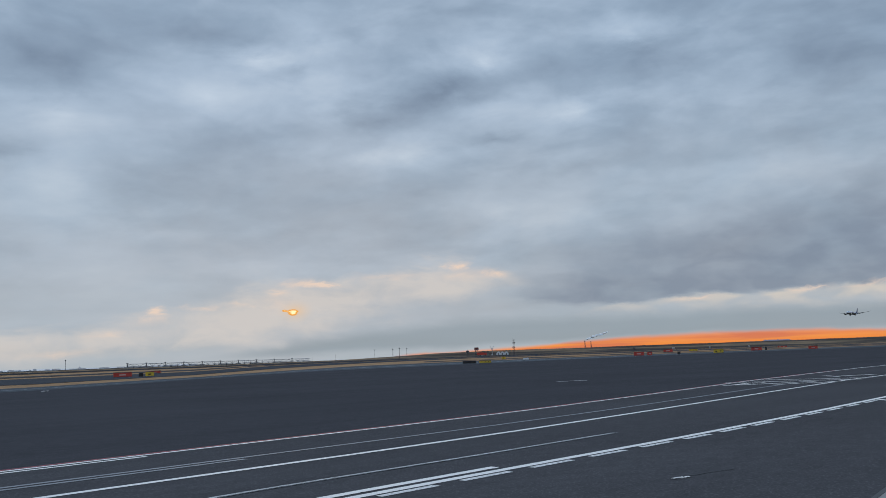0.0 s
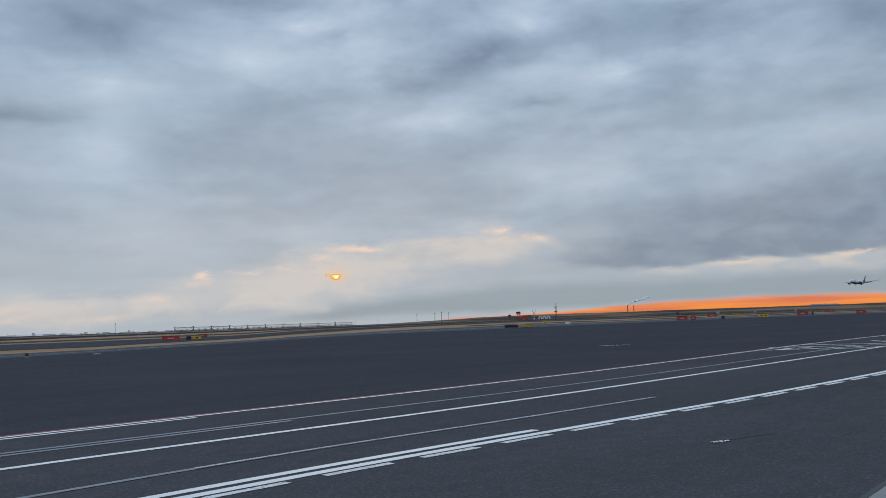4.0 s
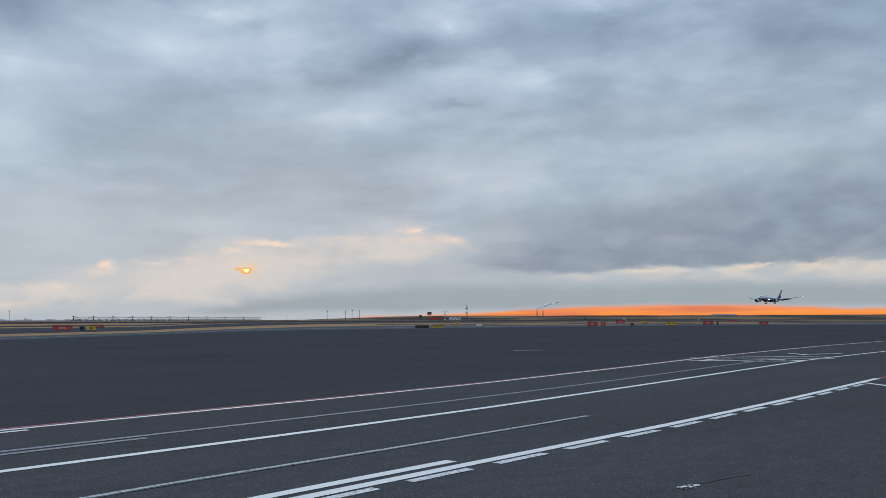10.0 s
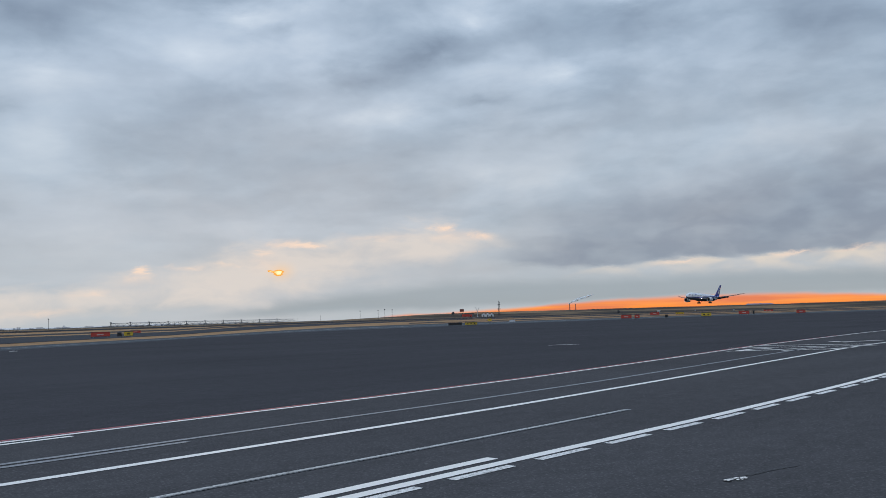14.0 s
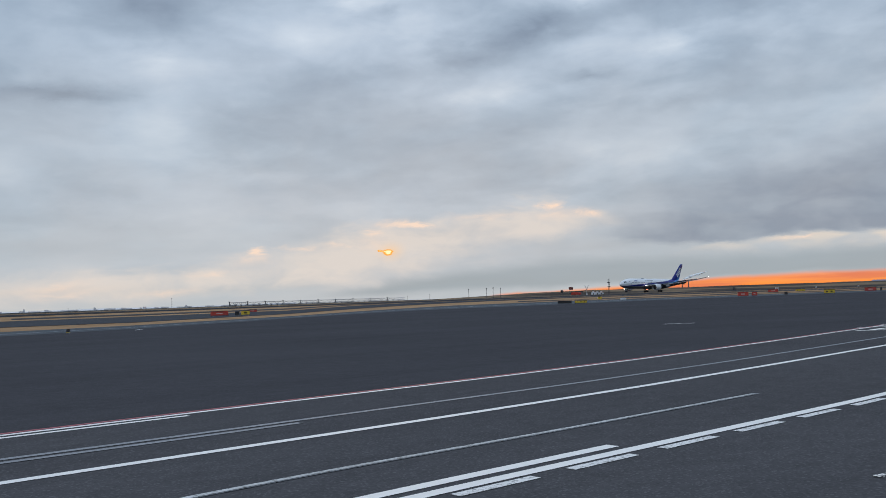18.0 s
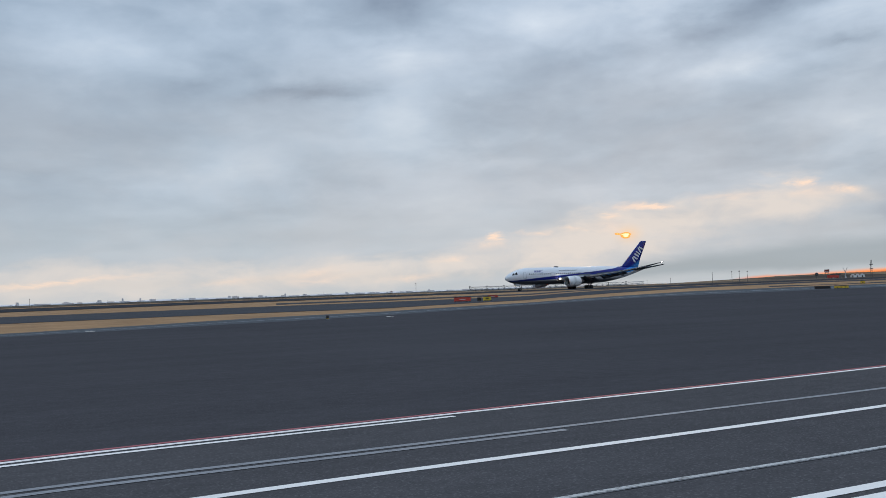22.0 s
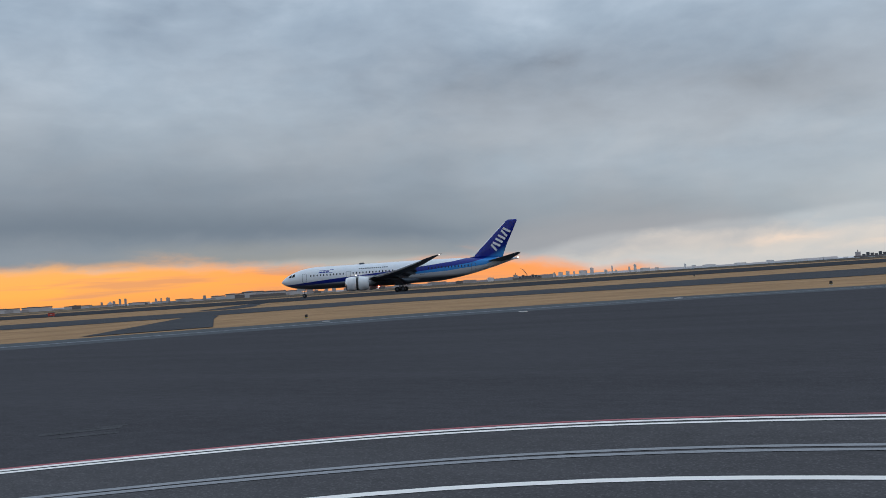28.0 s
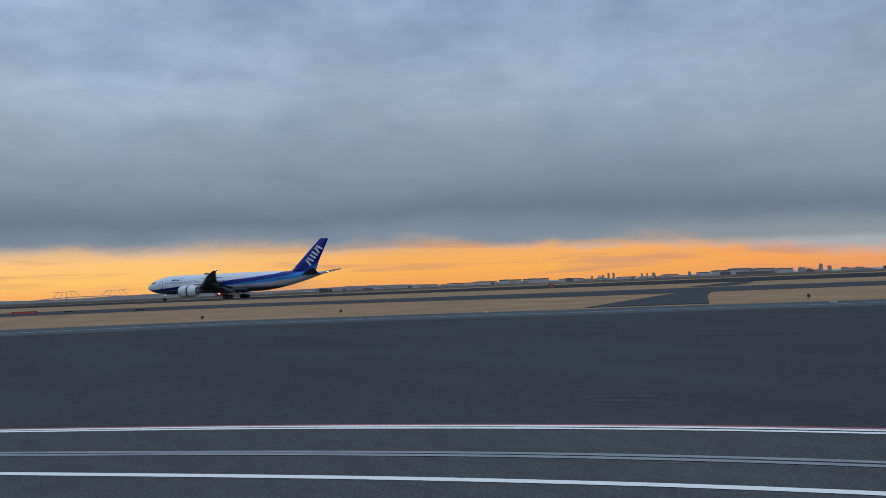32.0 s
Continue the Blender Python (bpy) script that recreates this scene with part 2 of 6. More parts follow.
    thin = mix_rgb(t, math_node(t, "MULTIPLY", blush, 0.32), thin, srgb(208, 203, 200))
    # the thick bank over the eastern horizon, with its hard lower edge, and the one in the west
    east_bank = band([(5, 3.5, 9), (17.6, 3.55, 9), (25.6, 3.4, 8), (32, 3.0, 7), (37, 2.9, 5.5), (43, 3.6, 0.4)], 0.2, 3.0, 1.5, edge)
    thin = mix_rgb(t, math_node(t, "MULTIPLY", east_bank, ramp(t, scud, [(0.35, 0.4), (0.62, 0.66)], "LINEAR")), thin, srgb(128, 140, 158))
    cream = band([(5, 2.3, 3.55), (17.6, 2.35, 3.5), (22.4, 2.4, 3.4), (28.9, 2.6, 3.15), (34, 2.75, 2.85), (37, 2.8, 2.2)], 0.75, 0.16, 1.5, edge)
    cream = math_node(t, "MULTIPLY", cream, ramp(t, scud, [(0.36, 0.25), (0.6, 1.0)], "EASE"))
    thin = mix_rgb(t, math_node(t, "MULTIPLY", cream, 0.85), thin, srgb(228, 218, 204))
    under = band([(5, 0.8, 2.0), (34, 0.8, 2.2), (44, 0.6, 2.2), (54, 0.4, 1.2), (62, 0.4, -0.4)], 0.3, 0.5, 0.8, edge)
    thin = mix_rgb(t, math_node(t, "MULTIPLY", under, 0.68), thin, srgb(153, 165, 171))
    west_bank = band([(92, 3.2, 1.6), (100, 2.9, 4.5), (109, 2.3, 5.5), (114, 1.7, 6), (120, 1.85, 8), (135, 2.15, 9), (150, 2.5, 9), (178, 2.75, 9)], 0.3, 4.0, 1.2, wisps)
    thin = mix_rgb(t, math_node(t, "MULTIPLY", west_bank, ramp(t, math_node(t, "DIVIDE", az, 180.0, True), [(0.5, 0.3), (0.59, 0.62), (0.74, 0.7)], "LINEAR")), thin, srgb(107, 122, 138))
    west_veil = band([(95, 1.6, 1.0), (101, 1.2, 3.2), (110, 1.0, 3.6), (116, 1.4, 3.0), (120, 1.8, 1.2)], 0.5, 0.8, 1.2, edge)
    thin = mix_rgb(t, math_node(t, "MULTIPLY", west_veil, 0.55), thin, srgb(166, 169, 174))
    west_core = band([(110, 3, 1.6), (122, 3.1, 4.6), (140, 4.0, 5.6), (156, 3.9, 5.4), (178, 3.6, 5.2)], 0.9, 1.2, 2.6, wisps)
    thin = mix_rgb(t, math_node(t, "MULTIPLY", west_core, 0.5), thin, srgb(88, 107, 126))
    # cream light through the thin places round the sun
    warm = band([(38.5, 4.5, 3.7), (41, 4.2, 5.2), (44, 3.4, 5.8), (49.3, 2.8, 5.3), (52, 2.3, 4.9), (54.5, 1.9, 5.0), (57, 1.5, 4.4), (60, 1.3, 3.7), (63, 1.3, 3.2), (66.6, 0.9, 2.4), (70, 0.4, 2.1), (80, 0.2, 2.2), (92, 0.1, 2.1), (105, 0.3, 2.0), (112, 0.7, 1.4), (117, 0.9, 0.1)], 0.8, 0.55, 3.4, edge)
    warm = math_node(t, "MULTIPLY", warm, ramp(t, puffs, [(0.36, 0.42), (0.58, 1.0)], "LINEAR"))
    warm = math_node(t, "MULTIPLY", warm, ramp(t, math_node(t, "DIVIDE", az, 180.0, True), [(0.23, 0.72), (0.35, 0.74), (0.42, 0.62), (0.6, 0.42)], "LINEAR"))
    lit = mix_rgb(t, warm, thin, srgb(232, 222, 211))
    fleck = math_node(t, "MINIMUM", total([
        (1.4, patch(62.3, 3.37, 1.00, 0.36, -4, torn)),
        (0.6, patch(59.7, 3.47, 1.79, 0.29, 0, torn)),
        (0.5, patch(57.3, 3.64, 1.43, 0.29, 0, torn)),
        (0.8, patch(55.0, 4.33, 1.22, 0.36, 0, torn)),
        (1.6, patch(52.3, 4.74, 1.86, 0.32, 4, torn)),
        (0.7, patch(53.6, 4.87, 2.15, 0.50, 0, torn)),
        (0.4, patch(47.9, 5.12, 3.94, 0.36, 0, torn)),
        (1.4, patch(43.8, 5.65, 1.22, 0.47, 0, torn)),
        (0.9, patch(41.5, 5.10, 1.29, 0.50, 6, torn)),
        (0.5, patch(43.3, 5.04, 2.51, 0.72, 0, torn)),
        (0.5, patch(65.1, 1.99, 2.15, 0.36, -4, torn)),
        (0.5, patch(67.8, 0.86, 3.94, 0.39, -3, torn)),
        (0.5, patch(62.6, 2.89, 1.79, 0.72, 0, torn)),
        (0.4, patch(54.6, 3.66, 2.15, 1.07, 0, torn)),
        (0.8, patch(22.7, 3.22, 2.15, 0.25, -4, torn)),
        (0.8, patch(29.2, 2.95, 2.15, 0.25, -4, torn)),
        (0.6, patch(19.3, 3.32, 3.22, 0.25, -5, torn)),
        (0.55, patch(74.0, 1.38, 3.94, 0.50, -6, torn)),
        (0.4, patch(79.2, 0.98, 4.66, 0.43, -4, torn)),
        (0.6, patch(98.6, 1.35, 5.0, 0.5, -3, torn)),
        (0.8, patch(89.1, 1.15, 9.31, 0.32, -4, torn)),
        (0.5, patch(73.3, 0.97, 4.30, 0.50, -6, torn)),
    ]), 1.0)
    lit = mix_rgb(t, math_node(t, "MULTIPLY", fleck, 0.9), lit, srgb(253, 226, 203))
    # orange clear strips at the horizon, with thin cloud bars in them
    bars = noise_of(ang.outputs[0], 0.3, 4, 0.5, 0.2, (3, 8, 0), (0.35, 5.0, 1)).outputs["Fac"]
    turn = math_node(t, "DIVIDE", az, 180.0, True)
    glow_e = band([(5, -2, 0.55), (17.7, -2, 0.62), (23, -2, 0.86), (32, -2, 0.82), (36.5, -2, 0.62), (39.4, -2, 0.42), (43, -2, 0.27), (47.5, -2, 0.13), (51, -2, -1)], 0.1, 0.15, 0.5, edge)
    glow_w = band([(102, -2, -1), (107, -2, 0.1), (110, -2, 0.4), (113, -2, 0.95), (116, -2, 1.5), (118.5, -2, 1.75), (121, -2, 1.6), (123.5, -2, 1.35), (126, -2, 1.3), (129, -2, 1.6), (132, -2, 1.9), (136, -2, 2.3), (142, -2, 2.4), (149, -2, 2.7), (156, -2, 2.85), (166, -2, 2.9), (178, -2, 2.9)], 0.1, 0.55, 2.2, edge)
    height = math_node(t, "DIVIDE", el, 3.2, True)
    east = ramp(t, height, [(0.0, srgb(255, 126, 40)), (0.07, srgb(258, 142, 48)), (0.13, srgb(264, 160, 68)), (0.19, srgb(255, 148, 78)), (0.26, srgb(246, 158, 116)), (0.4, srgb(230, 178, 156))], "LINEAR")
    east = mix_rgb(t, math_node(t, "MULTIPLY", ramp(t, bars, [(0.46, 0.0), (0.6, 1.0)], "LINEAR"), 0.7), east, srgb(226, 120, 84))
    lit = mix_rgb(t, math_node(t, "MULTIPLY", glow_e, 0.95), lit, east)
    gold = ramp(t, height, [(0.0, srgb(252, 166, 88)), (0.3, srgb(266, 184, 88)), (0.6, srgb(264, 184, 98)), (0.85, srgb(236, 180, 118)), (1.0, srgb(206, 176, 142))], "LINEAR")
    rose = ramp(t, height, [(0.0, srgb(246, 162, 102)), (0.3, srgb(258, 164, 90)), (0.6, srgb(252, 158, 98)), (1.0, srgb(215, 165, 145))], "LINEAR")
    hue = mix_rgb(t, ramp(t, turn, [(0.66, 0.0), (0.8, 1.0)], "EASE"), rose, gold)
    yellow = ramp(t, height, [(0.0, srgb(258, 176, 100)), (0.3, srgb(272, 204, 104)), (0.65, srgb(270, 208, 124)), (1.0, srgb(220, 184, 146))], "LINEAR")
    hue = mix_rgb(t, ramp(t, turn, [(0.83, 0.0), (0.94, 1.0)], "EASE"), hue, yellow)
    veil = band([(110, 1.0, 0.6), (117, 1.5, 1.6), (122, 1.2, 2.6), (127, 1.0, 2.8), (134, 1.9, 3.0), (140, 2.4, 2.6), (150, 3, 2.4)], 0.4, 0.9, 1.6, edge)
    lit = mix_rgb(t, math_node(t, "MULTIPLY", veil, 0.5), lit, srgb(162, 162, 154))
    hue = mix_rgb(t, math_node(t, "MULTIPLY", ramp(t, bars, [(0.54, 0.0), (0.66, 1.0)], "LINEAR"), 0.55), hue, srgb(206, 148, 118))
    lit = mix_rgb(t, math_node(t, "MULTIPLY", glow_w, 0.98), lit, hue)
    # the sun behind cloud
    disc = total([(1.0, patch(SUN_AZ, SUN_EL, 0.36, 0.24, 0, crisp, False)), (0.55, patch(SUN_AZ + 0.42, SUN_EL + 0.08, 0.3, 0.09, 8, crisp, False))])
    halo = patch(SUN_AZ, SUN_EL, 1.3, 0.9, 0, ang.outputs[0])
    lit = mix_rgb(t, math_node(t, "MULTIPLY", halo, 0.7), lit, srgb(255, 208, 150))
    rim = ramp(t, disc, [(0.1, 0.0), (0.26, 1.0)], "LINEAR")
    lit = mix_rgb(t, rim, lit, srgb(255, 176, 74))
    core = ramp(t, disc, [(0.36, (0, 0, 0)), (0.62, (0.7, 0.75, 0.55))], "LINEAR")
    lit = mix_rgb(t, 1.0, lit, core, "ADD")
    # thick cloud is brightest overhead
    over = ramp(t, math_node(t, "DIVIDE", el, 90.0, True), [(0.30, 1.0), (0.8, 0.0)], "EASE")
    over = math_node(t, "ADD", 1.0, math_node(t, "MULTIPLY", math_node(t, "SUBTRACT", 1.0, over), 1.0))
    lit = mix_rgb(t, 1.0, lit, over, "MULTIPLY")
    bg = nd(t, "ShaderNodeBackground")
    bg.inputs["Strength"].default_value = 1.0
    t.links.new(lit, bg.inputs["Color"])
    out = nd(t, "ShaderNodeOutputWorld")
    t.links.new(bg.outputs[0], out.inputs["Surface"])


build_sky()
lamp = bpy.data.lights.new("sun", "SUN")
lamp.energy, lamp.angle, lamp.color = 0.3, radians(12), (1.0, 0.78, 0.55)
sun = new("sun", lamp)
_a, _e = radians(SUN_AZ), radians(SUN_EL + 2)
sun.matrix_world = look((math.cos(_a) * 900 * math.cos(_e), math.sin(_a) * 900 * math.cos(_e), 900 * math.sin(_e)), (0, 0, 0))

# ---- materials ----
def material(name, color, rough=0.6, metal=0.0, vary=0.15, grain=8.0, bump=0.0, bump_scale=60.0, spec=0.5, emit=None, wear=0.0, coords="Object"):
    """A surface with two scales of variation in colour and roughness and, if asked, a fine relief."""
    m = bpy.data.materials.new(name)
    m.use_nodes = True
    t = m.node_tree
    b = t.nodes["Principled BSDF"]
    b.inputs["Roughness"].default_value, b.inputs["Metallic"].default_value = rough, metal
    b.inputs["Specular IOR Level"].default_value = spec
    co = nd(t, "ShaderNodeTexCoord").outputs[coords]

    def noise_at(scale, detail=4.0, rgh=0.6):
        n = nd(t, "ShaderNodeTexNoise")
        n.inputs["Scale"].default_value, n.inputs["Detail"].default_value, n.inputs["Roughness"].default_value = scale, detail, rgh
        t.links.new(co, n.inputs["Vector"])
        return n.outputs["Fac"]
    big, small = noise_at(grain / 12), noise_at(grain)
    both = math_node(t, "ADD", math_node(t, "MULTIPLY", big, 0.55), math_node(t, "MULTIPLY", small, 0.45))
    dark = tuple(c * (1 - vary) for c in color)
    light = tuple(min(1, c * (1 + vary)) for c in color)
    tone = ramp(t, both, [(0.3, dark), (0.7, light)], "LINEAR")
    if wear:
        tone = mix_rgb(t, math_node(t, "MULTIPLY", ramp(t, noise_at(grain * 3, 6, 0.7), [(0.5, 0.0), (0.62, 1.0)], "LINEAR"), wear), tone, tuple(c * 0.3 for c in color))
    t.links.new(tone, b.inputs["Base Color"])
    t.links.new(math_node(t, "ADD", math_node(t, "MULTIPLY", small, 0.16), rough - 0.08, True), b.inputs["Roughness"])
    if bump:
        bm_ = nd(t, "ShaderNodeBump")
        bm_.inputs["Strength"].default_value, bm_.inputs["Distance"].default_value = bump, 0.01
        t.links.new(noise_at(bump_scale, 3), bm_.inputs["Height"])
        t.links.new(bm_.outputs[0], b.inputs["Normal"])
    if emit:
        b.inputs["Emission Color"].default_value, b.inputs["Emission Strength"].default_value = (*emit[0], 1), emit[1]
    return m


def asphalt(name, color, aggregate, stain=0.25, rough=0.85, patch_scale=0.12):
    """Asphalt: stones of a few millimetres to centimetres, broad mottling and streaks along the traffic."""
    m = bpy.data.materials.new(name)
    m.use_nodes = True
    t = m.node_tree
    b = t.nodes["Principled BSDF"]
    b.inputs["Specular IOR Level"].default_value = 0.0
    co = nd(t, "ShaderNodeTexCoord").outputs["Object"]

    def tex(kind, scale, stretch=(1, 1, 1), detail=4):
        mp = nd(t, "ShaderNodeMapping")
        mp.inputs["Scale"].default_value = stretch
        t.links.new(co, mp.inputs[0])
        n = nd(t, kind)
        n.inputs["Scale"].default_value = scale
        if kind == "ShaderNodeTexNoise":
            n.inputs["Detail"].default_value = detail
        t.links.new(mp.outputs[0], n.inputs["Vector"])
        return n
    stones = tex("ShaderNodeTexVoronoi", 55)
    grit = tex("ShaderNodeTexNoise", 28, detail=6).outputs["Fac"]
    mottle = tex("ShaderNodeTexNoise", patch_scale, detail=5).outputs["Fac"]
    streak = tex("ShaderNodeTexNoise", 0.35, (0.12, 1.6, 1), 5).outputs["Fac"]
    sp = nd(t, "ShaderNodeSeparateColor")
    t.links.new(stones.outputs["Color"], sp.inputs[0])
    bright = ramp(t, sp.outputs[0], [(0.0, 0.55), (0.8, 1.0), (0.97, 2.4)], "LINEAR")
    tone = math_node(t, "ADD", 1 - aggregate, math_node(t, "MULTIPLY", bright, aggregate))
    tone = math_node(t, "MULTIPLY", tone, math_node(t, "ADD", 0.72, math_node(t, "MULTIPLY", grit, 0.56)))
    blotch = tex("ShaderNodeTexNoise", 3.2, (0.7, 1.3, 1), 6).outputs["Fac"]
    tone = math_node(t, "MULTIPLY", tone, math_node(t, "ADD", 0.82, math_node(t, "MULTIPLY", blotch, 0.36)))
    tone = math_node(t, "MULTIPLY", tone, math_node(t, "ADD", 1 - stain, math_node(t, "MULTIPLY", math_node(t, "ADD", mottle, streak), stain)))
    tint = mix_rgb(t, 1.0, (*color, 1), tone, "MULTIPLY")
    t.links.new(tint, b.inputs["Base Color"])
    b.inputs["Roughness"].default_value = rough
    bump = nd(t, "ShaderNodeBump")
    bump.inputs["Strength"].default_value, bump.inputs["Distance"].default_value = 0.6, 0.004
    t.links.new(stones.outputs["Distance"], bump.inputs["Height"])
    t.links.new(bump.outputs[0], b.inputs["Normal"])
    return m


M_NEAR = asphalt("old_asphalt", (0.098, 0.093, 0.0965), 0.26, 0.34)
M_DARK = asphalt("new_asphalt", (0.079, 0.0755, 0.081), 0.2, 0.3)
M_SHOULDER = asphalt("shoulder_asphalt", (0.115, 0.122, 0.131), 0.3)
M_TAXI = asphalt("taxiway_asphalt", (0.086, 0.086, 0.092), 0.2)
M_RUNWAY = asphalt("runway_asphalt", (0.06, 0.06, 0.065), 0.2)
M_CONCRETE = material("concrete_slab", (0.29, 0.28, 0.265), 0.85, vary=0.12, grain=14, bump=0.2)
M_GRASS = material("dry_grass", (0.355, 0.206, 0.106), 0.95, vary=0.36, grain=2.2, bump=0.6, bump_scale=9, spec=0.1)
M_LINE = material("white_road_paint", (0.95, 0.89, 0.84), 0.7, vary=0.05, grain=20, wear=0.06, spec=0.25)
M_WORN = material("worn_white_paint", (0.86, 0.82, 0.79), 0.75, vary=0.15, grain=7, wear=0.85, spec=0.2)
M_GREYLINE = material("grey_line_paint", (0.3, 0.3, 0.315), 0.75, vary=0.18, grain=24, wear=0.35, spec=0.2)
M_PATCHY = material("speckled_white_paint", (0.56, 0.55, 0.54), 0.8, vary=0.22, grain=5, wear=0.9, spec=0.15)
M_SHOULDERLINE = material("faded_line_paint", (0.3, 0.32, 0.35), 0.8, vary=0.2, grain=1.2, wear=0.2)
M_STREAK = material("polished_asphalt", (0.112, 0.108, 0.112), 0.85, vary=0.25, grain=20, wear=0.5, spec=0.0)
M_SCUFF = material("scuffed_asphalt", (0.096, 0.094, 0.098), 0.9, vary=0.3, grain=9, wear=0.5, spec=0.0)
M_REDLINE = material("red_road_paint", (0.4, 0.085, 0.1), 0.7, vary=0.15, grain=20, wear=0.25)
M_WATER = material("sea_water", (0.16, 0.18, 0.2), 0.6, vary=0.1, grain=0.05, bump=0.3, bump_scale=0.3)
def bank_soil():
    """Scrub, bare soil and dry grass in long level streaks."""
    m = material("streaky_scrub", (0.12, 0.1, 0.085), 0.95, vary=0.3, grain=0.08, spec=0.05)
    t = m.node_tree
    b = t.nodes["Principled BSDF"]
    mp = nd(t, "ShaderNodeMapping")
    mp.inputs["Scale"].default_value = (0.007, 0.007, 0.5)
    t.links.new(nd(t, "ShaderNodeTexCoord").outputs["Object"], mp.inputs[0])
    n = nd(t, "ShaderNodeTexNoise")
    n.inputs["Scale"].default_value, n.inputs["Detail"].default_value = 1.0, 5
    t.links.new(mp.outputs[0], n.inputs["Vector"])
    t.links.new(ramp(t, n.outputs["Fac"], [(0.3, (0.035, 0.03, 0.028)), (0.5, (0.09, 0.07, 0.055)), (0.62, (0.26, 0.18, 0.11)), (0.8, (0.1, 0.08, 0.06))], "LINEAR"), b.inputs["Base Color"])
    return m


M_BANK = bank_soil()
M_RED = material("red_sign_paint", (0.55, 0.06, 0.04), 0.45, vary=0.08, grain=3)
M_FADED = material("faded_sign_lettering", (0.62, 0.4, 0.37), 0.6, vary=0.15, grain=6)
M_RUST = material("dull_red_paint", (0.2, 0.05, 0.04), 0.6, vary=0.2, grain=2)
M_YELLOW = material("yellow_sign_paint", (0.72, 0.5, 0.04), 0.45, vary=0.08, grain=3)
M_BLACK = material("black_paint", (0.02, 0.02, 0.022), 0.5, vary=0.2, grain=4)
M_STEEL = material("galvanised_steel", (0.42, 0.43, 0.45), 0.45, 0.6, vary=0.12, grain=5)
M_DARKSTEEL = material("dark_steel", (0.09, 0.09, 0.1), 0.55, 0.3, vary=0.2, grain=4)
# far-off tones: the haze of the air is mixed into these base colours
M_HAZE = material("haze_toned_concrete", (0.44, 0.39, 0.385), 0.9, vary=0.12, grain=0.06, spec=0.1)
M_HAZE_DARK = material("haze_toned_dark_cladding", (0.2, 0.175, 0.17), 0.9, vary=0.15, grain=0.06, spec=0.1)
M_SHORE = material("haze_paled_shore_concrete", (0.58, 0.54, 0.54), 0.9, vary=0.12, grain=0.06, spec=0.05)
M_PALE = material("haze_paled_concrete", (0.8, 0.75, 0.74), 0.9, vary=0.1, grain=0.06, spec=0.05)
M_WHITE_THING = material("white_cladding", (0.75, 0.76, 0.78), 0.5, vary=0.06, grain=2)
M_STEAM = material("steam", (0.95, 0.95, 0.95), 1.0, vary=0.04, grain=0.6, spec=0.0)
# the blue of hazy distance is put into the mountain's own colour
M_MOUNTAIN = material("far_mountain", (0.24, 0.27, 0.36), 1.0, vary=0.08, grain=0.01, spec=0.0)


# ---- small mesh tools ----
def part(name, bm, mat, parent=None, label="", smooth=False):
    """One mesh object out of a bmesh, under a thing or a part."""
    me = bpy.data.meshes.new(name)
    bm.to_mesh(me)
    bm.free()
    for m in (mat if isinstance(mat, (list, tuple)) else (mat,)):
        me.materials.append(m)
    if smooth:
        for p in me.polygons:
            p.use_smooth = True
    ob = new(name, me)
    if parent:
        ob.parent = parent
    if label:
        ob["label"] = label
    return ob


def again(name, other, parent, m):
    """Another object on the same mesh."""
    ob = new(name, other.data)
    ob.parent = parent
    ob.matrix_basis = m
    return ob


def box(bm, x, y, z, sx, sy, sz, bevel=0.0, turn=None):
    """A box centred on x, y with its foot at z."""
    r = bmesh.ops.create_cube(bm, size=1)
    vs = r["verts"]
    bmesh.ops.scale(bm, vec=(sx, sy, sz), verts=vs)
    if bevel:
        es = list({e for v in vs for e in v.link_edges})
        got = bmesh.ops.bevel(bm, geom=es, offset=bevel, segments=2, affect="EDGES", profile=0.6)
        vs = list({v for f in got["faces"] for v in f.verts} | {v for v in vs if v.is_valid})
        vs = [v for v in bm.verts if v in set(vs)]
    if turn:
        bmesh.ops.transform(bm, matrix=turn, verts=vs)
    bmesh.ops.translate(bm, vec=(x, y, z + sz / 2), verts=vs)
    return bm


def rod(bm, a, b, r0, r1=None, seg=8):
    """A round bar from a to b."""
    a, b = Vector(a), Vector(b)
    d = b - a
    q = d.to_track_quat("Z", "Y").to_matrix().to_4x4()
    bmesh.ops.create_cone(bm, cap_ends=True, segments=seg, radius1=r0, radius2=r0 if r1 is None else r1, depth=d.length, matrix=Matrix.Translation((a + b) / 2) @ q)
    return bm


def loft(bm, rings, cap=True):
    """A skin over rings of equally many points."""
    rows = [[bm.verts.new(p) for p in ring] for ring in rings]
    n = len(rows[0])
    for a, b in zip(rows, rows[1:]):
        for i in range(n):
            bm.faces.new((a[i], a[(i + 1) % n], b[(i + 1) % n], b[i]))
    if cap:
        bm.faces.new(list(reversed(rows[0])))
        bm.faces.new(rows[-1])
    bmesh.ops.recalc_face_normals(bm, faces=bm.faces)
    return bm


def B():
    return bmesh.new()


def empty(name, m, label, category, group=""):
    ob = new(name)
    ob.matrix_basis = m
    ob.empty_display_size = 0.1
    return tagged(ob, label, category, group)


def at_polar(az, r, z=None, turn=0):
    """A pose on the ground at an azimuth and a distance from the viewpoint, its y axis towards it."""
    a = radians(az)
    x, y = r * math.cos(a), r * math.sin(a)
    return pose(x, y, rise(r) if z is None else z, 0, 0, az + 90 + turn)


# ---- the ground ----
def smooth(a, b, v):
    u = min(1, max(0, (v - a) / (b - a)))
    return u * u * (3 - 2 * u)


def rise(r):
    """The field lies a little above the road."""
    return 0.7 * smooth(60, 230, r)


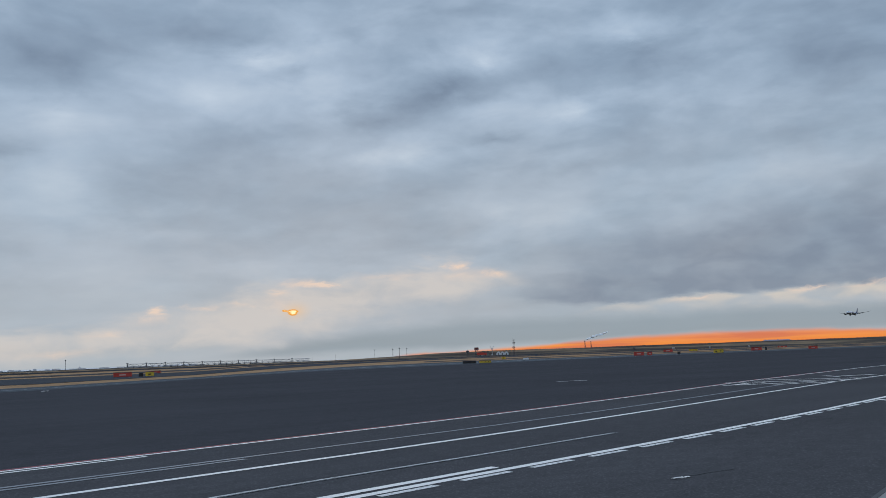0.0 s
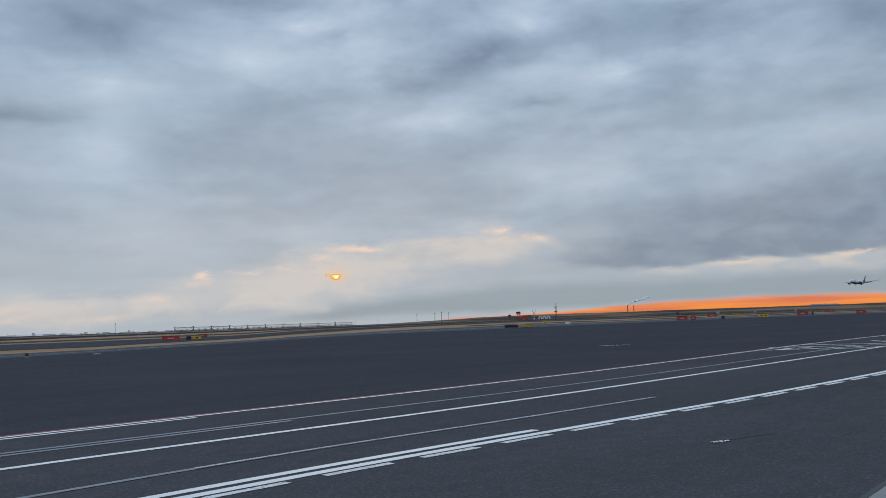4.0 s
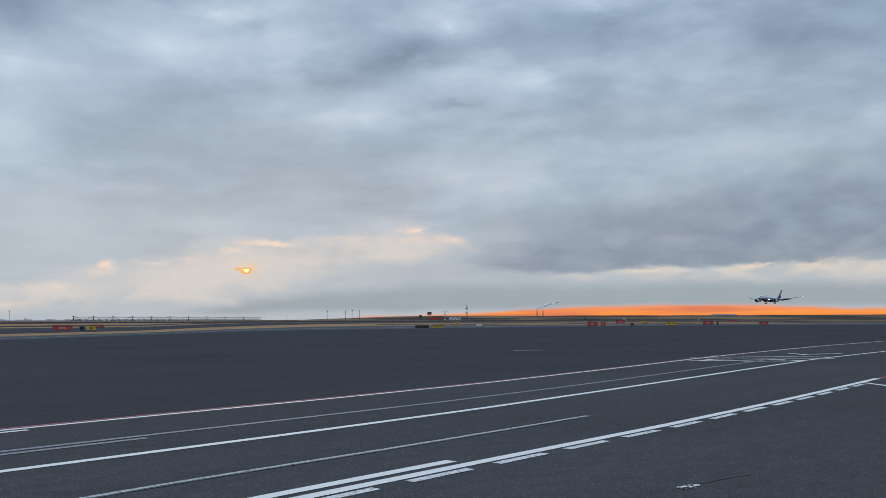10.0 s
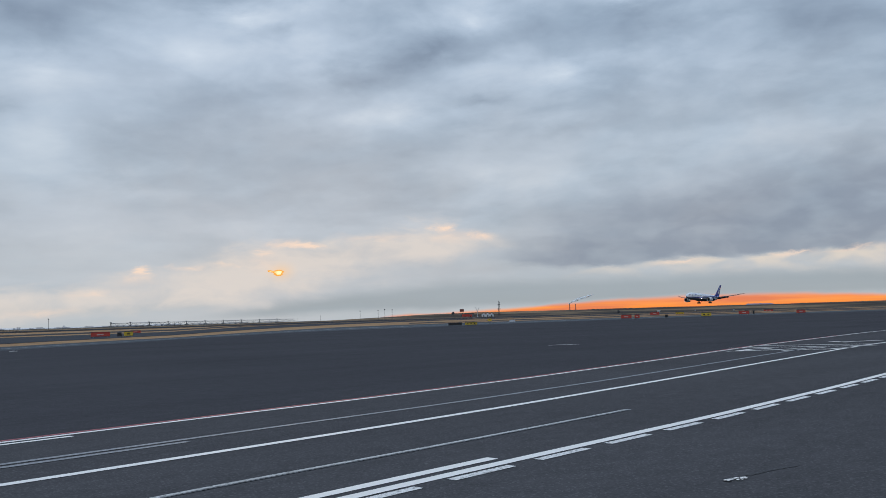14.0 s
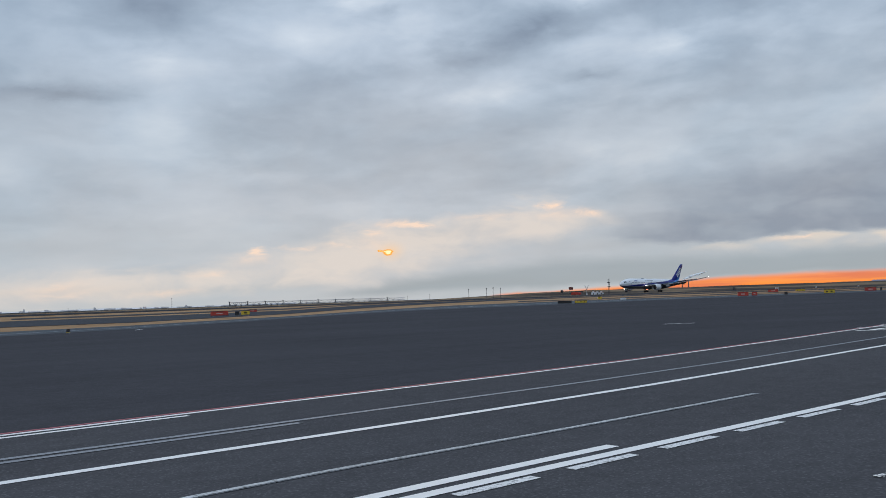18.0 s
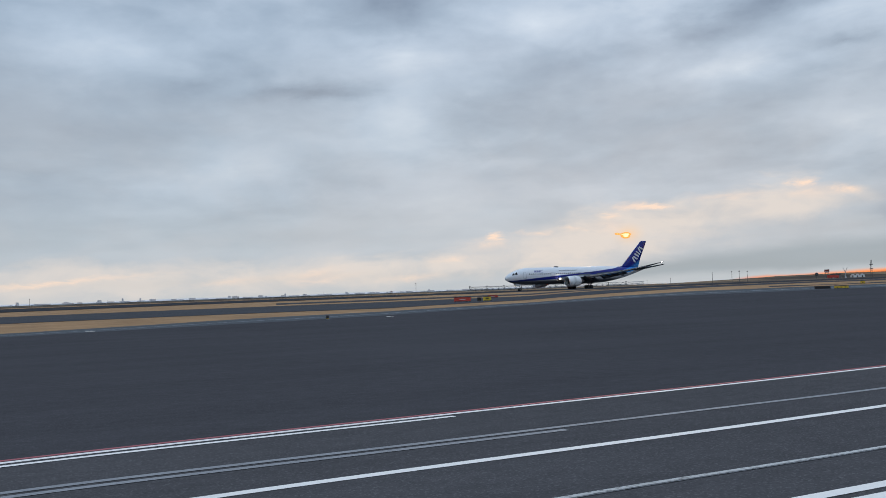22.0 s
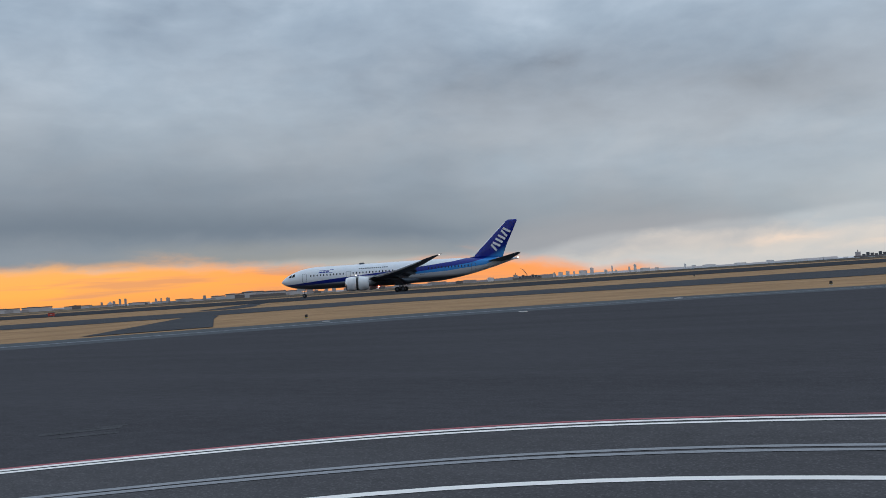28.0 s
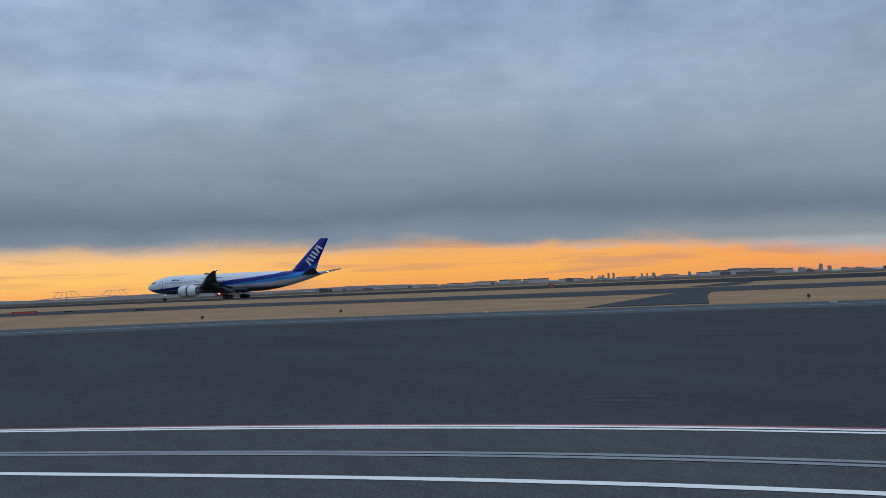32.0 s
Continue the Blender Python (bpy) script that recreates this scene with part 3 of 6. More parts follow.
def table(*pairs):
    xs, ys = [p[0] for p in pairs], [p[1] for p in pairs]
    return lambda v: float(np.interp(v, xs, ys))


KNOTS = (-26, -22, -19, -16, -13.5, -11, -9, -7, -5, -3, -1, 1, 3, 5, 8, 12, 17, 24, 34, 50, 80)


def lane(*ys):
    """A painted line's course, y over x, rounded between its knots."""
    xs = np.linspace(-26, 80, 425)
    v = np.interp(xs, KNOTS, ys)
    for _ in range(14):
        v[1:-1] = (v[:-2] + 2 * v[1:-1] + v[2:]) / 4
    return lambda x: float(np.interp(x, xs, v))


LANE_1 = lane(-10.54, -5.94, -2.47, 1.05, 4.02, 6.63, 8.42, 9.98, 11.03, 11.66, 12.06, 12.36, 12.5, 12.62, 12.8, 13.03, 13.48, 14.44, 16.0, 17.6, 19.0)
LANE_2 = lane(-12.31, -8.1, -4.9, -1.64, 1.2, 4.0, 5.98, 7.66, 9.02, 9.83, 10.3, 10.56, 10.62, 10.68, 10.82, 10.99, 11.42, 12.27, 13.5, 14.2, 15.0)
LANE_3 = lane(-11.49, -8.23, -5.7, -3.03, -0.55, 2.08, 4.12, 5.94, 7.5, 8.4, 8.82, 9.12, 9.28, 9.36, 9.49, 9.76, 10.28, 11.07, 12.2, 12.9, 13.5)
LANE_4 = lane(-0.4, 0.9, 1.81, 2.62, 3.2, 3.9, 4.6, 5.2, 5.8, 6.35, 6.8, 7.1, 7.36, 7.55, 7.62, 7.82, 8.2, 8.6, 9.0, 9.4, 9.8)
LANE_5 = lane(3.6, 3.8, 4, 4.2, 4.4, 4.6, 4.8, 5.0, 5.2, 5.4, 5.6, 5.8, 6.0, 6.14, 6.26, 6.38, 6.66, 7.2, 7.9, 8.6, 9.5)

APRON_EDGE = table((-180, 60), (-30, 165), (0, 175), (18, 165), (29, 149), (43, 124), (53, 110), (63, 82), (69, 71), (75, 65), (84, 60), (90, 57.5), (96, 56.5), (104, 55), (114, 52.5), (123, 51.5), (130, 50.5), (143, 50.5), (150, 52), (163, 56), (176, 59), (180, 62))
GRASS_NEAR = table((-180, 74), (-30, 190), (0, 198), (18, 188), (29, 170), (43, 155), (50, 145), (60, 102), (69, 84), (77, 77), (84, 69), (90, 64.5), (96, 63), (104, 62.5), (114, 62), (123, 61.5), (130, 60), (143, 60.5), (156, 64), (163, 68), (176, 73), (180, 76))
GRASS_FAR = table((-30, 235), (0, 245), (18, 240), (29, 230), (43, 222), (50, 185), (60, 118), (69, 98), (77, 97), (84, 96), (90, 95), (96, 92), (104, 94), (114, 99), (123, 105), (135, 102), (143, 103), (156, 116), (163, 122), (176, 128), (200, 140))
TAXI_FAR = table((-30, 300), (0, 310), (18, 305), (29, 300), (43, 292), (50, 252), (60, 150), (69, 140), (77, 138), (84, 136), (90, 134), (96, 130), (104, 126), (114, 124), (123, 130), (135, 130), (143, 132), (156, 139), (163, 150), (176, 156), (200, 175))


def polar_sheet(name, inner, outer, a0, a1, lift, mat, label, category, steps=180, rings=6):
    """A sheet between two distances round the viewpoint."""
    bm = B()
    rows = []
    for i in range(steps + 1):
        a = a0 + (a1 - a0) * i / steps
        c, s = math.cos(radians(a)), math.sin(radians(a))
        r0, r1 = inner(a), outer(a)
        row = []
        for j in range(rings + 1):
            r = r0 * (r1 / r0) ** (j / rings) if r0 > 0 else r1 * j / rings
            row.append(bm.verts.new((r * c, r * s, rise(r) + lift)))
        rows.append(row)
    for p, q in zip(rows, rows[1:]):
        for j in range(rings):
            bm.faces.new((p[j], p[j + 1], q[j + 1], q[j]))
    bmesh.ops.remove_doubles(bm, verts=bm.verts, dist=0.0005)
    return tagged(part(name, bm, mat), label, category, kind="structure")


def lane_reach(a):
    """How far the line between the old and the new asphalt lies at an azimuth."""
    best = None
    c, s = math.cos(radians(a)), math.sin(radians(a))
    lo, hi = 0.5, 400.0
    f = lambda r: r * s - LANE_1(r * c)
    if f(lo) > 0:
        return lo
    for k in range(1, 400):
        r = 0.5 * 1.018 ** k
        if r > 90:
            break
        if f(r) > 0:
            best = r
            break
    return min(best or 90.0, APRON_EDGE(a) - 2)


polar_sheet("ground", lambda a: 0.5, lambda a: 4900.0, -180, 180, -0.03, M_GRASS, "wide flat airfield of dry tan grass", "ground", 240, 60)
polar_sheet("road", lane_reach, APRON_EDGE, -40, 200, 0.0, M_DARK, "dark smooth new asphalt taxiway", "road", 240, 12)
polar_sheet("pavement", lambda a: 0.3, lane_reach, -40, 200, 0.0, M_NEAR, "old grey asphalt with coarse pale stones", "pavement", 240, 24)
polar_sheet("pavement_shoulder", APRON_EDGE, GRASS_NEAR, -40, 200, 0.0, M_SHOULDER, "pale blue-grey asphalt shoulder along the grass", "pavement", 200, 4)
polar_sheet("road_taxiway", GRASS_FAR, TAXI_FAR, -40, 205, 0.0, M_TAXI, "grey asphalt strip between two belts of dry grass", "road", 200, 4)
polar_sheet("trim_shoulder_line", lambda a: APRON_EDGE(a) * 0.62 + GRASS_NEAR(a) * 0.38, lambda a: APRON_EDGE(a) * 0.585 + GRASS_NEAR(a) * 0.415, 30, 195, 0.006, M_SHOULDERLINE, "thin faded white line on the shoulder", "road marking", 180, 1)
polar_sheet("road_service", lambda a: TAXI_FAR(a) * 1.1, lambda a: TAXI_FAR(a) * 1.22, 20, 76, 0.0, M_TAXI, "narrow dark service road between strips of dry grass", "road", 120, 2)
polar_sheet("road_field", lambda a: GRASS_NEAR(a) * 1.08, lambda a: GRASS_NEAR(a) * (1.14 + 0.03 * math.sin(a)), 14, 46, 0.0, M_TAXI, "narrow grey field road through dry grass", "road", 90, 1)
polar_sheet("pavement_behind", lambda a: 0.3, lambda a: 60.0, 200, 320, 0.0, M_NEAR, "old grey asphalt with coarse pale stones", "pavement", 60, 12)
polar_sheet("ground_scrub", lambda a: 420.0, lambda a: 4800.0, -60, 215, 0.004, M_BANK, "dark scrub and mown field beyond the runway", "ground", 140, 10)
polar_sheet("water", lambda a: 950.0, lambda a: 4850.0, 51, 106, 0.35, M_WATER, "calm grey sea beyond the airfield", "water", 90, 4)

# aircraft's way, on which the runway lies: x, y
WAY = ((2400, 640), (1263, 500), (807, 405), (444, 342), (298, 300), (178, 280), (77, 273), (-30, 244), (-150, 190), (-209, 149), (-274, 86), (-330, 15), (-400, -120))


def ribbon(bm, pts, width, lift, across=1):
    """A flat band along points, centred on them, that follows the lie of the land."""
    pts = [Vector((p[0], p[1], 0)) for p in pts]
    prev = None
    for i, p in enumerate(pts):
        d = (pts[min(i + 1, len(pts) - 1)] - pts[max(i - 1, 0)]).normalized()
        n = Vector((-d.y, d.x, 0))
        row = []
        for j in range(across + 1):
            q = p + n * (width * (0.5 - j / across))
            row.append(bm.verts.new((q.x, q.y, rise(q.length) + lift)))
        if prev:
            for j in range(across):
                bm.faces.new((prev[j], prev[j + 1], row[j + 1], row[j]))
        prev = row
    bmesh.ops.recalc_face_normals(bm, faces=bm.faces)
    return bm


def spaced(pts, n):
    """n points along a smooth curve through the given ones."""
    p = np.array(pts, float)
    d = np.r_[0, np.cumsum(np.hypot(*np.diff(p, axis=0).T))]
    u = np.linspace(0, d[-1], n)
    return np.stack([np.interp(u, d, p[:, 0]), np.interp(u, d, p[:, 1])], -1)


_way = spaced(WAY, 120)
for _ in range(3):
    _way[1:-1] = (_way[:-2] + 2 * _way[1:-1] + _way[2:]) / 4
_bm = B()
ribbon(_bm, _way, 130, 0.012, 16)
tagged(part("road_runway", _bm, M_RUNWAY), "long dark asphalt runway with broad paved shoulders", "road", kind="structure")


# ---- painted lines ----
def line_points(f, x0, x1, n, shift=0.0):
    xs = np.linspace(x0, x1, n)
    return [(x, f(x) + shift) for x in xs]


def stripe(name, pts, width, mat, label, lift=0.006):
    return tagged(part(name, ribbon(B(), pts, width, lift), mat), label, "road marking", kind="structure")


stripe("trim_white_line", line_points(LANE_1, -18, 75, 160), 0.12, M_LINE, "thin white painted line at the edge of the dark asphalt")
stripe("trim_red_line", line_points(LANE_1, -18, 46, 150, 0.155), 0.1, M_REDLINE, "thin faded red line along the white one")
stripe("trim_double_line", line_points(LANE_1, -18, 6.0, 80, -0.24), 0.11, M_LINE, "second white line of a double line")
stripe("trim_grey_line", line_points(LANE_2, -16, 33, 130), 0.12, M_GREYLINE, "faded grey painted line")
stripe("trim_grey_double", line_points(LANE_2, -16, 6.6, 80, -0.23), 0.12, M_GREYLINE, "second faded grey line of a double line")
stripe("trim_white_lane", line_points(LANE_3, -15, 75, 150), 0.15, M_LINE, "solid white painted lane line")
stripe("trim_patchy_line", line_points(LANE_4, -5, 12.3, 80), 0.105, M_GREYLINE, "half-erased grey lane line")
stripe("trim_patchy_paint", line_points(LANE_4, 3.4, 12.2, 80), 0.075, M_PATCHY, "speckled remains of white paint on a lane line", 0.01)
stripe("trim_edge_line", line_points(LANE_5, -1, 24, 100, 0.02), 0.15, M_LINE, "solid white line beside a row of dashes")
stripe("trim_edge_red", line_points(LANE_5, 24.1, 60, 60), 0.08, M_REDLINE, "red painted continuation of a white line")
stripe("trim_edge_double", line_points(LANE_5, -1, 7.7, 40, 0.285), 0.15, M_LINE, "second solid white line of a double line")
dash_row = tagged(new("trim_dashes"), "row of worn white dashes beside a solid line", "road marking", kind="structure")
for _k in range(16):
    _x = 1.35 + 1.305 * _k
    part("dash", ribbon(B(), line_points(LANE_5, _x, _x + 0.88, 4, -0.165), 0.115, 0.006), M_WORN, dash_row)
stripe("trim_far_line", [(34.3, 26.1), (35.6, 25.3)], 0.2, M_WORN, "short white stroke on the dark asphalt")
stripe("trim_short_line", [(22.3, 7.0), (21.2, 5.9)], 0.14, M_LINE, "short worn white stroke on old asphalt")

concrete = B()
concrete.faces.new([concrete.verts.new((x, y, 0.012)) for x, y in ((-9, -0.8), (5.78, 1.57), (8.6, 2.02), (30, 4.4), (30, -12), (-9, -12))])
tagged(part("pavement_concrete", concrete, M_CONCRETE), "pale concrete slab beside the old asphalt", "pavement", kind="structure")
stripe("trim_joint", [(-9, -0.76), (5.78, 1.61), (8.6, 2.06), (30, 4.44)], 0.05, M_BLACK, "dark sealed joint along the concrete slab", 0.005)
stripe("trim_tyre_streak", [(8.2, 4.06), (8.55, 4.02), (8.95, 3.92)], 0.05, M_STREAK, "faint pale streak on the old asphalt", 0.004)
_rng = random.Random(5)
flecks = B()
for _k in range(46):
    _u, _v = _rng.uniform(-1, 1), _rng.uniform(-1, 1)
    if _u * _u + _v * _v > 1:
        continue
    _x, _y, _r = 7.95 + 0.13 * _u, 4.05 - 0.03 * _u + 0.055 * _v, _rng.uniform(0.006, 0.018)
    flecks.faces.new([flecks.verts.new((_x + _r * math.cos(a + _k) * 1.5, _y + _r * math.sin(a + _k), 0.006 + 0.0002 * _k)) for a in (0, 1.3, 2.4, 3.6, 5.0)])
tagged(part("trim_worn_patch", flecks, M_LINE), "scrap of worn white paint broken into flecks", "road marking", kind="structure")
scuff = tagged(new("trim_scuff"), "patch of thin pale scuffed streaks on dark asphalt", "road marking", kind="structure")
for _p, _q, _w in (((-12.5, 9.16), (-11.7, 10.0), 0.26), ((-12.0, 9.0), (-11.3, 9.6), 0.2), ((-12.2, 9.7), (-11.8, 10.2), 0.14), ((-17.7, 3.8), (-17.35, 4.2), 0.1)):
    part("streak", ribbon(B(), (_p, _q), _w, 0.004), M_SCUFF, scuff)
# hatched box and worn ground lettering as plain bars
box_mark = tagged(new("trim_ground_marking"), "white painted box with worn bars between two lane lines", "road marking", kind="structure")
for pts, wide in ((((32.0, 16.1), (34.74, 11.81)), 0.2), (((34.2, 16.3), (36.0, 12.2)), 0.2), (((38.6, 14.9), (37.5, 13.85)), 0.2), (((37.9, 14.1), (39.7, 13.2)), 0.22)):
    part("stroke", ribbon(B(), pts, wide, 0.006), M_LINE, box_mark)
for pts in (((29.7, 15.0), (30.7, 14.15)), ((31.3, 14.95), (32.0, 14.45)), ((30.7, 14.1), (31.4, 13.65)), ((30.5, 13.4), (31.3, 12.7)), ((31.9, 13.5), (32.75, 12.85)), ((31.4, 12.45), (33.1, 12.0)), ((30.0, 14.75), (31.3, 14.9)), ((31.3, 13.7), (32.0, 13.45)), ((31.2, 12.8), (31.9, 12.3))):
    part("bar", ribbon(B(), pts, 0.22, 0.006), M_LINE, box_mark)
# crossing between the two grass belts
cross = B()
cross.faces.new([cross.verts.new((x, y, rise(math.hypot(x, y)) + 0.008)) for x, y in ((-49.5, 39.3), (-44.1, 45.6), (-60, 62.2), (-69, 72.3), (-76, 75.5), (-72.6, 71.0))])
tagged(part("road_crossing", cross, M_TAXI), "dark asphalt link road through the grass belt", "road", kind="structure")
cross = B()
cross.faces.new([cross.verts.new((x, y, rise(math.hypot(x, y)) + 0.008)) for x, y in ((-97, 97), (-91, 99), (-118, 150), (-168, 238), (-177, 233), (-134, 160))])
tagged(part("road_crossing_far", cross, M_TAXI), "dark asphalt link road through the far grass", "road", kind="structure")
# ---- the airliner ----
LEN, NOSE_X = 62.8, 31.7
R_MAX, Z_MID = 2.95, 4.95


def body_at(s):
    """Half width, half height and centre height of the fuselage, s metres behind the nose."""
    if s < 10.5:
        u = s / 10.5
        k = max(0.02, (1 - (1 - u) ** 2.2) ** 0.68)
        return 2.87 * k, R_MAX * k, Z_MID - 0.62 * (1 - u) ** 2
    if s > 39.5:
        u = (s - 39.5) / (LEN - 39.5)
        k = max(0.07, 1 - u ** 1.62)
        return 2.87 * k, R_MAX * k, Z_MID + 0.66 * R_MAX * (1 - k)
    return 2.87, R_MAX, Z_MID


def skin_point(s, z, side=1, out=0.0):
    """A place on the skin at a height, side 1 is port."""
    w, h, zc = body_at(s)
    c = max(-1, min(1, (z - zc) / h))
    return Vector((NOSE_X - s, side * (w * math.sqrt(max(0, 1 - c * c)) + out), z))


def livery():
    """White crown, a navy band rising aft with a light blue one below it, light grey underside with shade painted in.
    """
    m = bpy.data.materials.new("airliner_paint")
    m.use_nodes = True
    t = m.node_tree
    b = t.nodes["Principled BSDF"]
    co = nd(t, "ShaderNodeTexCoord").outputs["Object"]
    sep = nd(t, "ShaderNodeSeparateXYZ")
    t.links.new(co, sep.inputs[0])
    x, _, z = sep.outputs
    s = math_node(t, "DIVIDE", math_node(t, "SUBTRACT", NOSE_X, x), LEN)

    def height(*stops):
        return math_node(t, "MULTIPLY", ramp(t, s, [(p / LEN, v / 10.0) for p, v in stops], "LINEAR"), 10.0)

    def above(h):
        return math_node(t, "MULTIPLY", math_node(t, "SUBTRACT", z, h), 30.0, True)
    top = height((0, 3.45), (4, 3.65), (14, 4.45), (28, 5.4), (38, 6.2), (46, 7.0), (51, 8.0), (62, 9.5))
    mid = height((0, 3.05), (4, 3.05), (14, 3.5), (28, 4.2), (40, 5.15), (50, 6.3), (60, 8.6))
    low = height((0, 3.05), (4, 3.05), (14, 3.48), (28, 4.05), (36, 4.3), (44, 4.6), (54, 5.6), (60, 7.6))
    col = mix_rgb(t, above(low), srgb(200, 204, 210), srgb(40, 140, 215))
    col = mix_rgb(t, above(mid), col, srgb(10, 36, 138))
    col = mix_rgb(t, above(top), col, srgb(240, 242, 246))
    # shade under the fuselage, painted in: darker downwards from 3.75 m
    belly_shade = math_node(t, "MULTIPLY", math_node(t, "SUBTRACT", 3.75, z), 1.4, True)
    col = mix_rgb(t, belly_shade, col, srgb(78, 82, 90))
    n = nd(t, "ShaderNodeTexNoise")
    n.inputs["Scale"].default_value = 1.3
    n.inputs["Detail"].default_value = 5
    t.links.new(co, n.inputs["Vector"])
    col = mix_rgb(t, 0.12, col, ramp(t, n.outputs["Fac"], [(0.3, 0.55), (0.7, 1.0)], "LINEAR"), "MULTIPLY")
    t.links.new(col, b.inputs["Base Color"])
    b.inputs["Roughness"].default_value = 0.36
    b.inputs["Coat Weight"].default_value = 0.1
    b.inputs["Specular IOR Level"].default_value = 0.35
    return m


M_LIVERY = livery()
M_WHITE = material("aircraft_white", (0.82, 0.83, 0.85), 0.3, vary=0.04, grain=1.5)
M_NAVY = material("aircraft_navy", srgb(10, 36, 138), 0.3, vary=0.08, grain=1.0)
M_WING = material("wing_grey", (0.1, 0.122, 0.15), 0.6, vary=0.1, grain=1.2, spec=0.15)
M_WINGDARK = material("flap_grey", (0.075, 0.084, 0.1), 0.6, vary=0.12, grain=1.5, spec=0.15)
M_GLASS = material("cockpit_glass", (0.012, 0.014, 0.018), 0.2, vary=0.05, grain=3, spec=0.2)
M_WINDOW = material("cabin_window", (0.03, 0.035, 0.045), 0.2, vary=0.05, grain=3, spec=0.2)
M_TYRE = material("tyre_rubber", (0.02, 0.02, 0.021), 0.8, vary=0.15, grain=6)
M_STRUT = material("gear_steel", (0.2, 0.205, 0.22), 0.4, 0.7, vary=0.1, grain=5)
M_LIP = material("polished_metal", (0.75, 0.76, 0.78), 0.18, 1.0, vary=0.04, grain=3)
M_DUCT = material("dark_duct", (0.03, 0.03, 0.033), 0.6, vary=0.15, grain=6)
M_LAMP = material("landing_lamp", (1, 0.97, 0.88), 0.3, vary=0.01, emit=((1.0, 0.84, 0.6), 40))
M_BEACON = material("red_beacon", (0.8, 0.05, 0.03), 0.3, vary=0.01, emit=((1.0, 0.06, 0.03), 45))
M_TAILLAMP = material("tail_lamp", (1, 1, 1), 0.3, vary=0.01, emit=((1.0, 0.85, 0.6), 9))
M_TIPLAMP = material("tip_lamp", (1, 1, 1), 0.3, vary=0.01, emit=((1.0, 0.95, 0.9), 7))


def fin_paint():
    """Navy, with a light blue wedge at the foot of the rudder."""
    m = material("fin_paint", srgb(10, 36, 138), 0.3, vary=0.08, grain=1.0)
    t = m.node_tree
    sep = nd(t, "ShaderNodeSeparateXYZ")
    t.links.new(nd(t, "ShaderNodeTexCoord").outputs["Object"], sep.inputs[0])
    foot = math_node(t, "SUBTRACT", math_node(t, "MULTIPLY", math_node(t, "ADD", sep.outputs[0], 24.5), -0.55), math_node(t, "SUBTRACT", sep.outputs[2], 8.6))
    col = mix_rgb(t, math_node(t, "MULTIPLY", foot, 0.55, True), srgb(10, 36, 138), srgb(60, 160, 225))
    t.links.new(col, t.nodes["Principled BSDF"].inputs["Base Color"])
    return m


M_FIN = fin_paint()


def section(le, chord, z, y, thick, tilt=0.0):
    """An airfoil outline of 14 points, its nose at x = le, chord running aft."""
    pts = []
    for u, h in ((0, 0), (0.03, 0.35), (0.12, 0.75), (0.3, 1.0), (0.55, 0.8), (0.8, 0.4), (1, 0.03), (1, -0.03), (0.8, -0.2), (0.55, -0.42), (0.3, -0.6), (0.12, -0.5), (0.03, -0.28), (0.005, -0.1)):
        pts.append(Vector((le - u * chord, y, z + h * thick * chord * 0.55 - u * chord * tilt)))
    return pts


# wing planform at port: span y, leading edge x, chord, height, thickness
WING = ((2.3, 12.2, 12.6, 3.7, 0.13), (5.5, 9.7, 10.3, 4.0, 0.125), (9.8, 6.4, 7.0, 4.35, 0.11), (14.5, 2.6, 5.3, 4.85, 0.10), (19.5, -1.3, 4.0, 5.55, 0.095), (24, -4.8, 3.0, 6.4, 0.09), (27.3, -7.6, 2.2, 7.2, 0.085), (29.2, -9.9, 1.25, 7.8, 0.085), (30.1, -11.9, 0.35, 8.2, 0.08))


def wing_at(y):
    ys = [w[0] for w in WING]
    return [float(np.interp(y, ys, [w[k] for w in WING])) for k in (1, 2, 3, 4)]


SPOILERS, SLEEVES = [], []


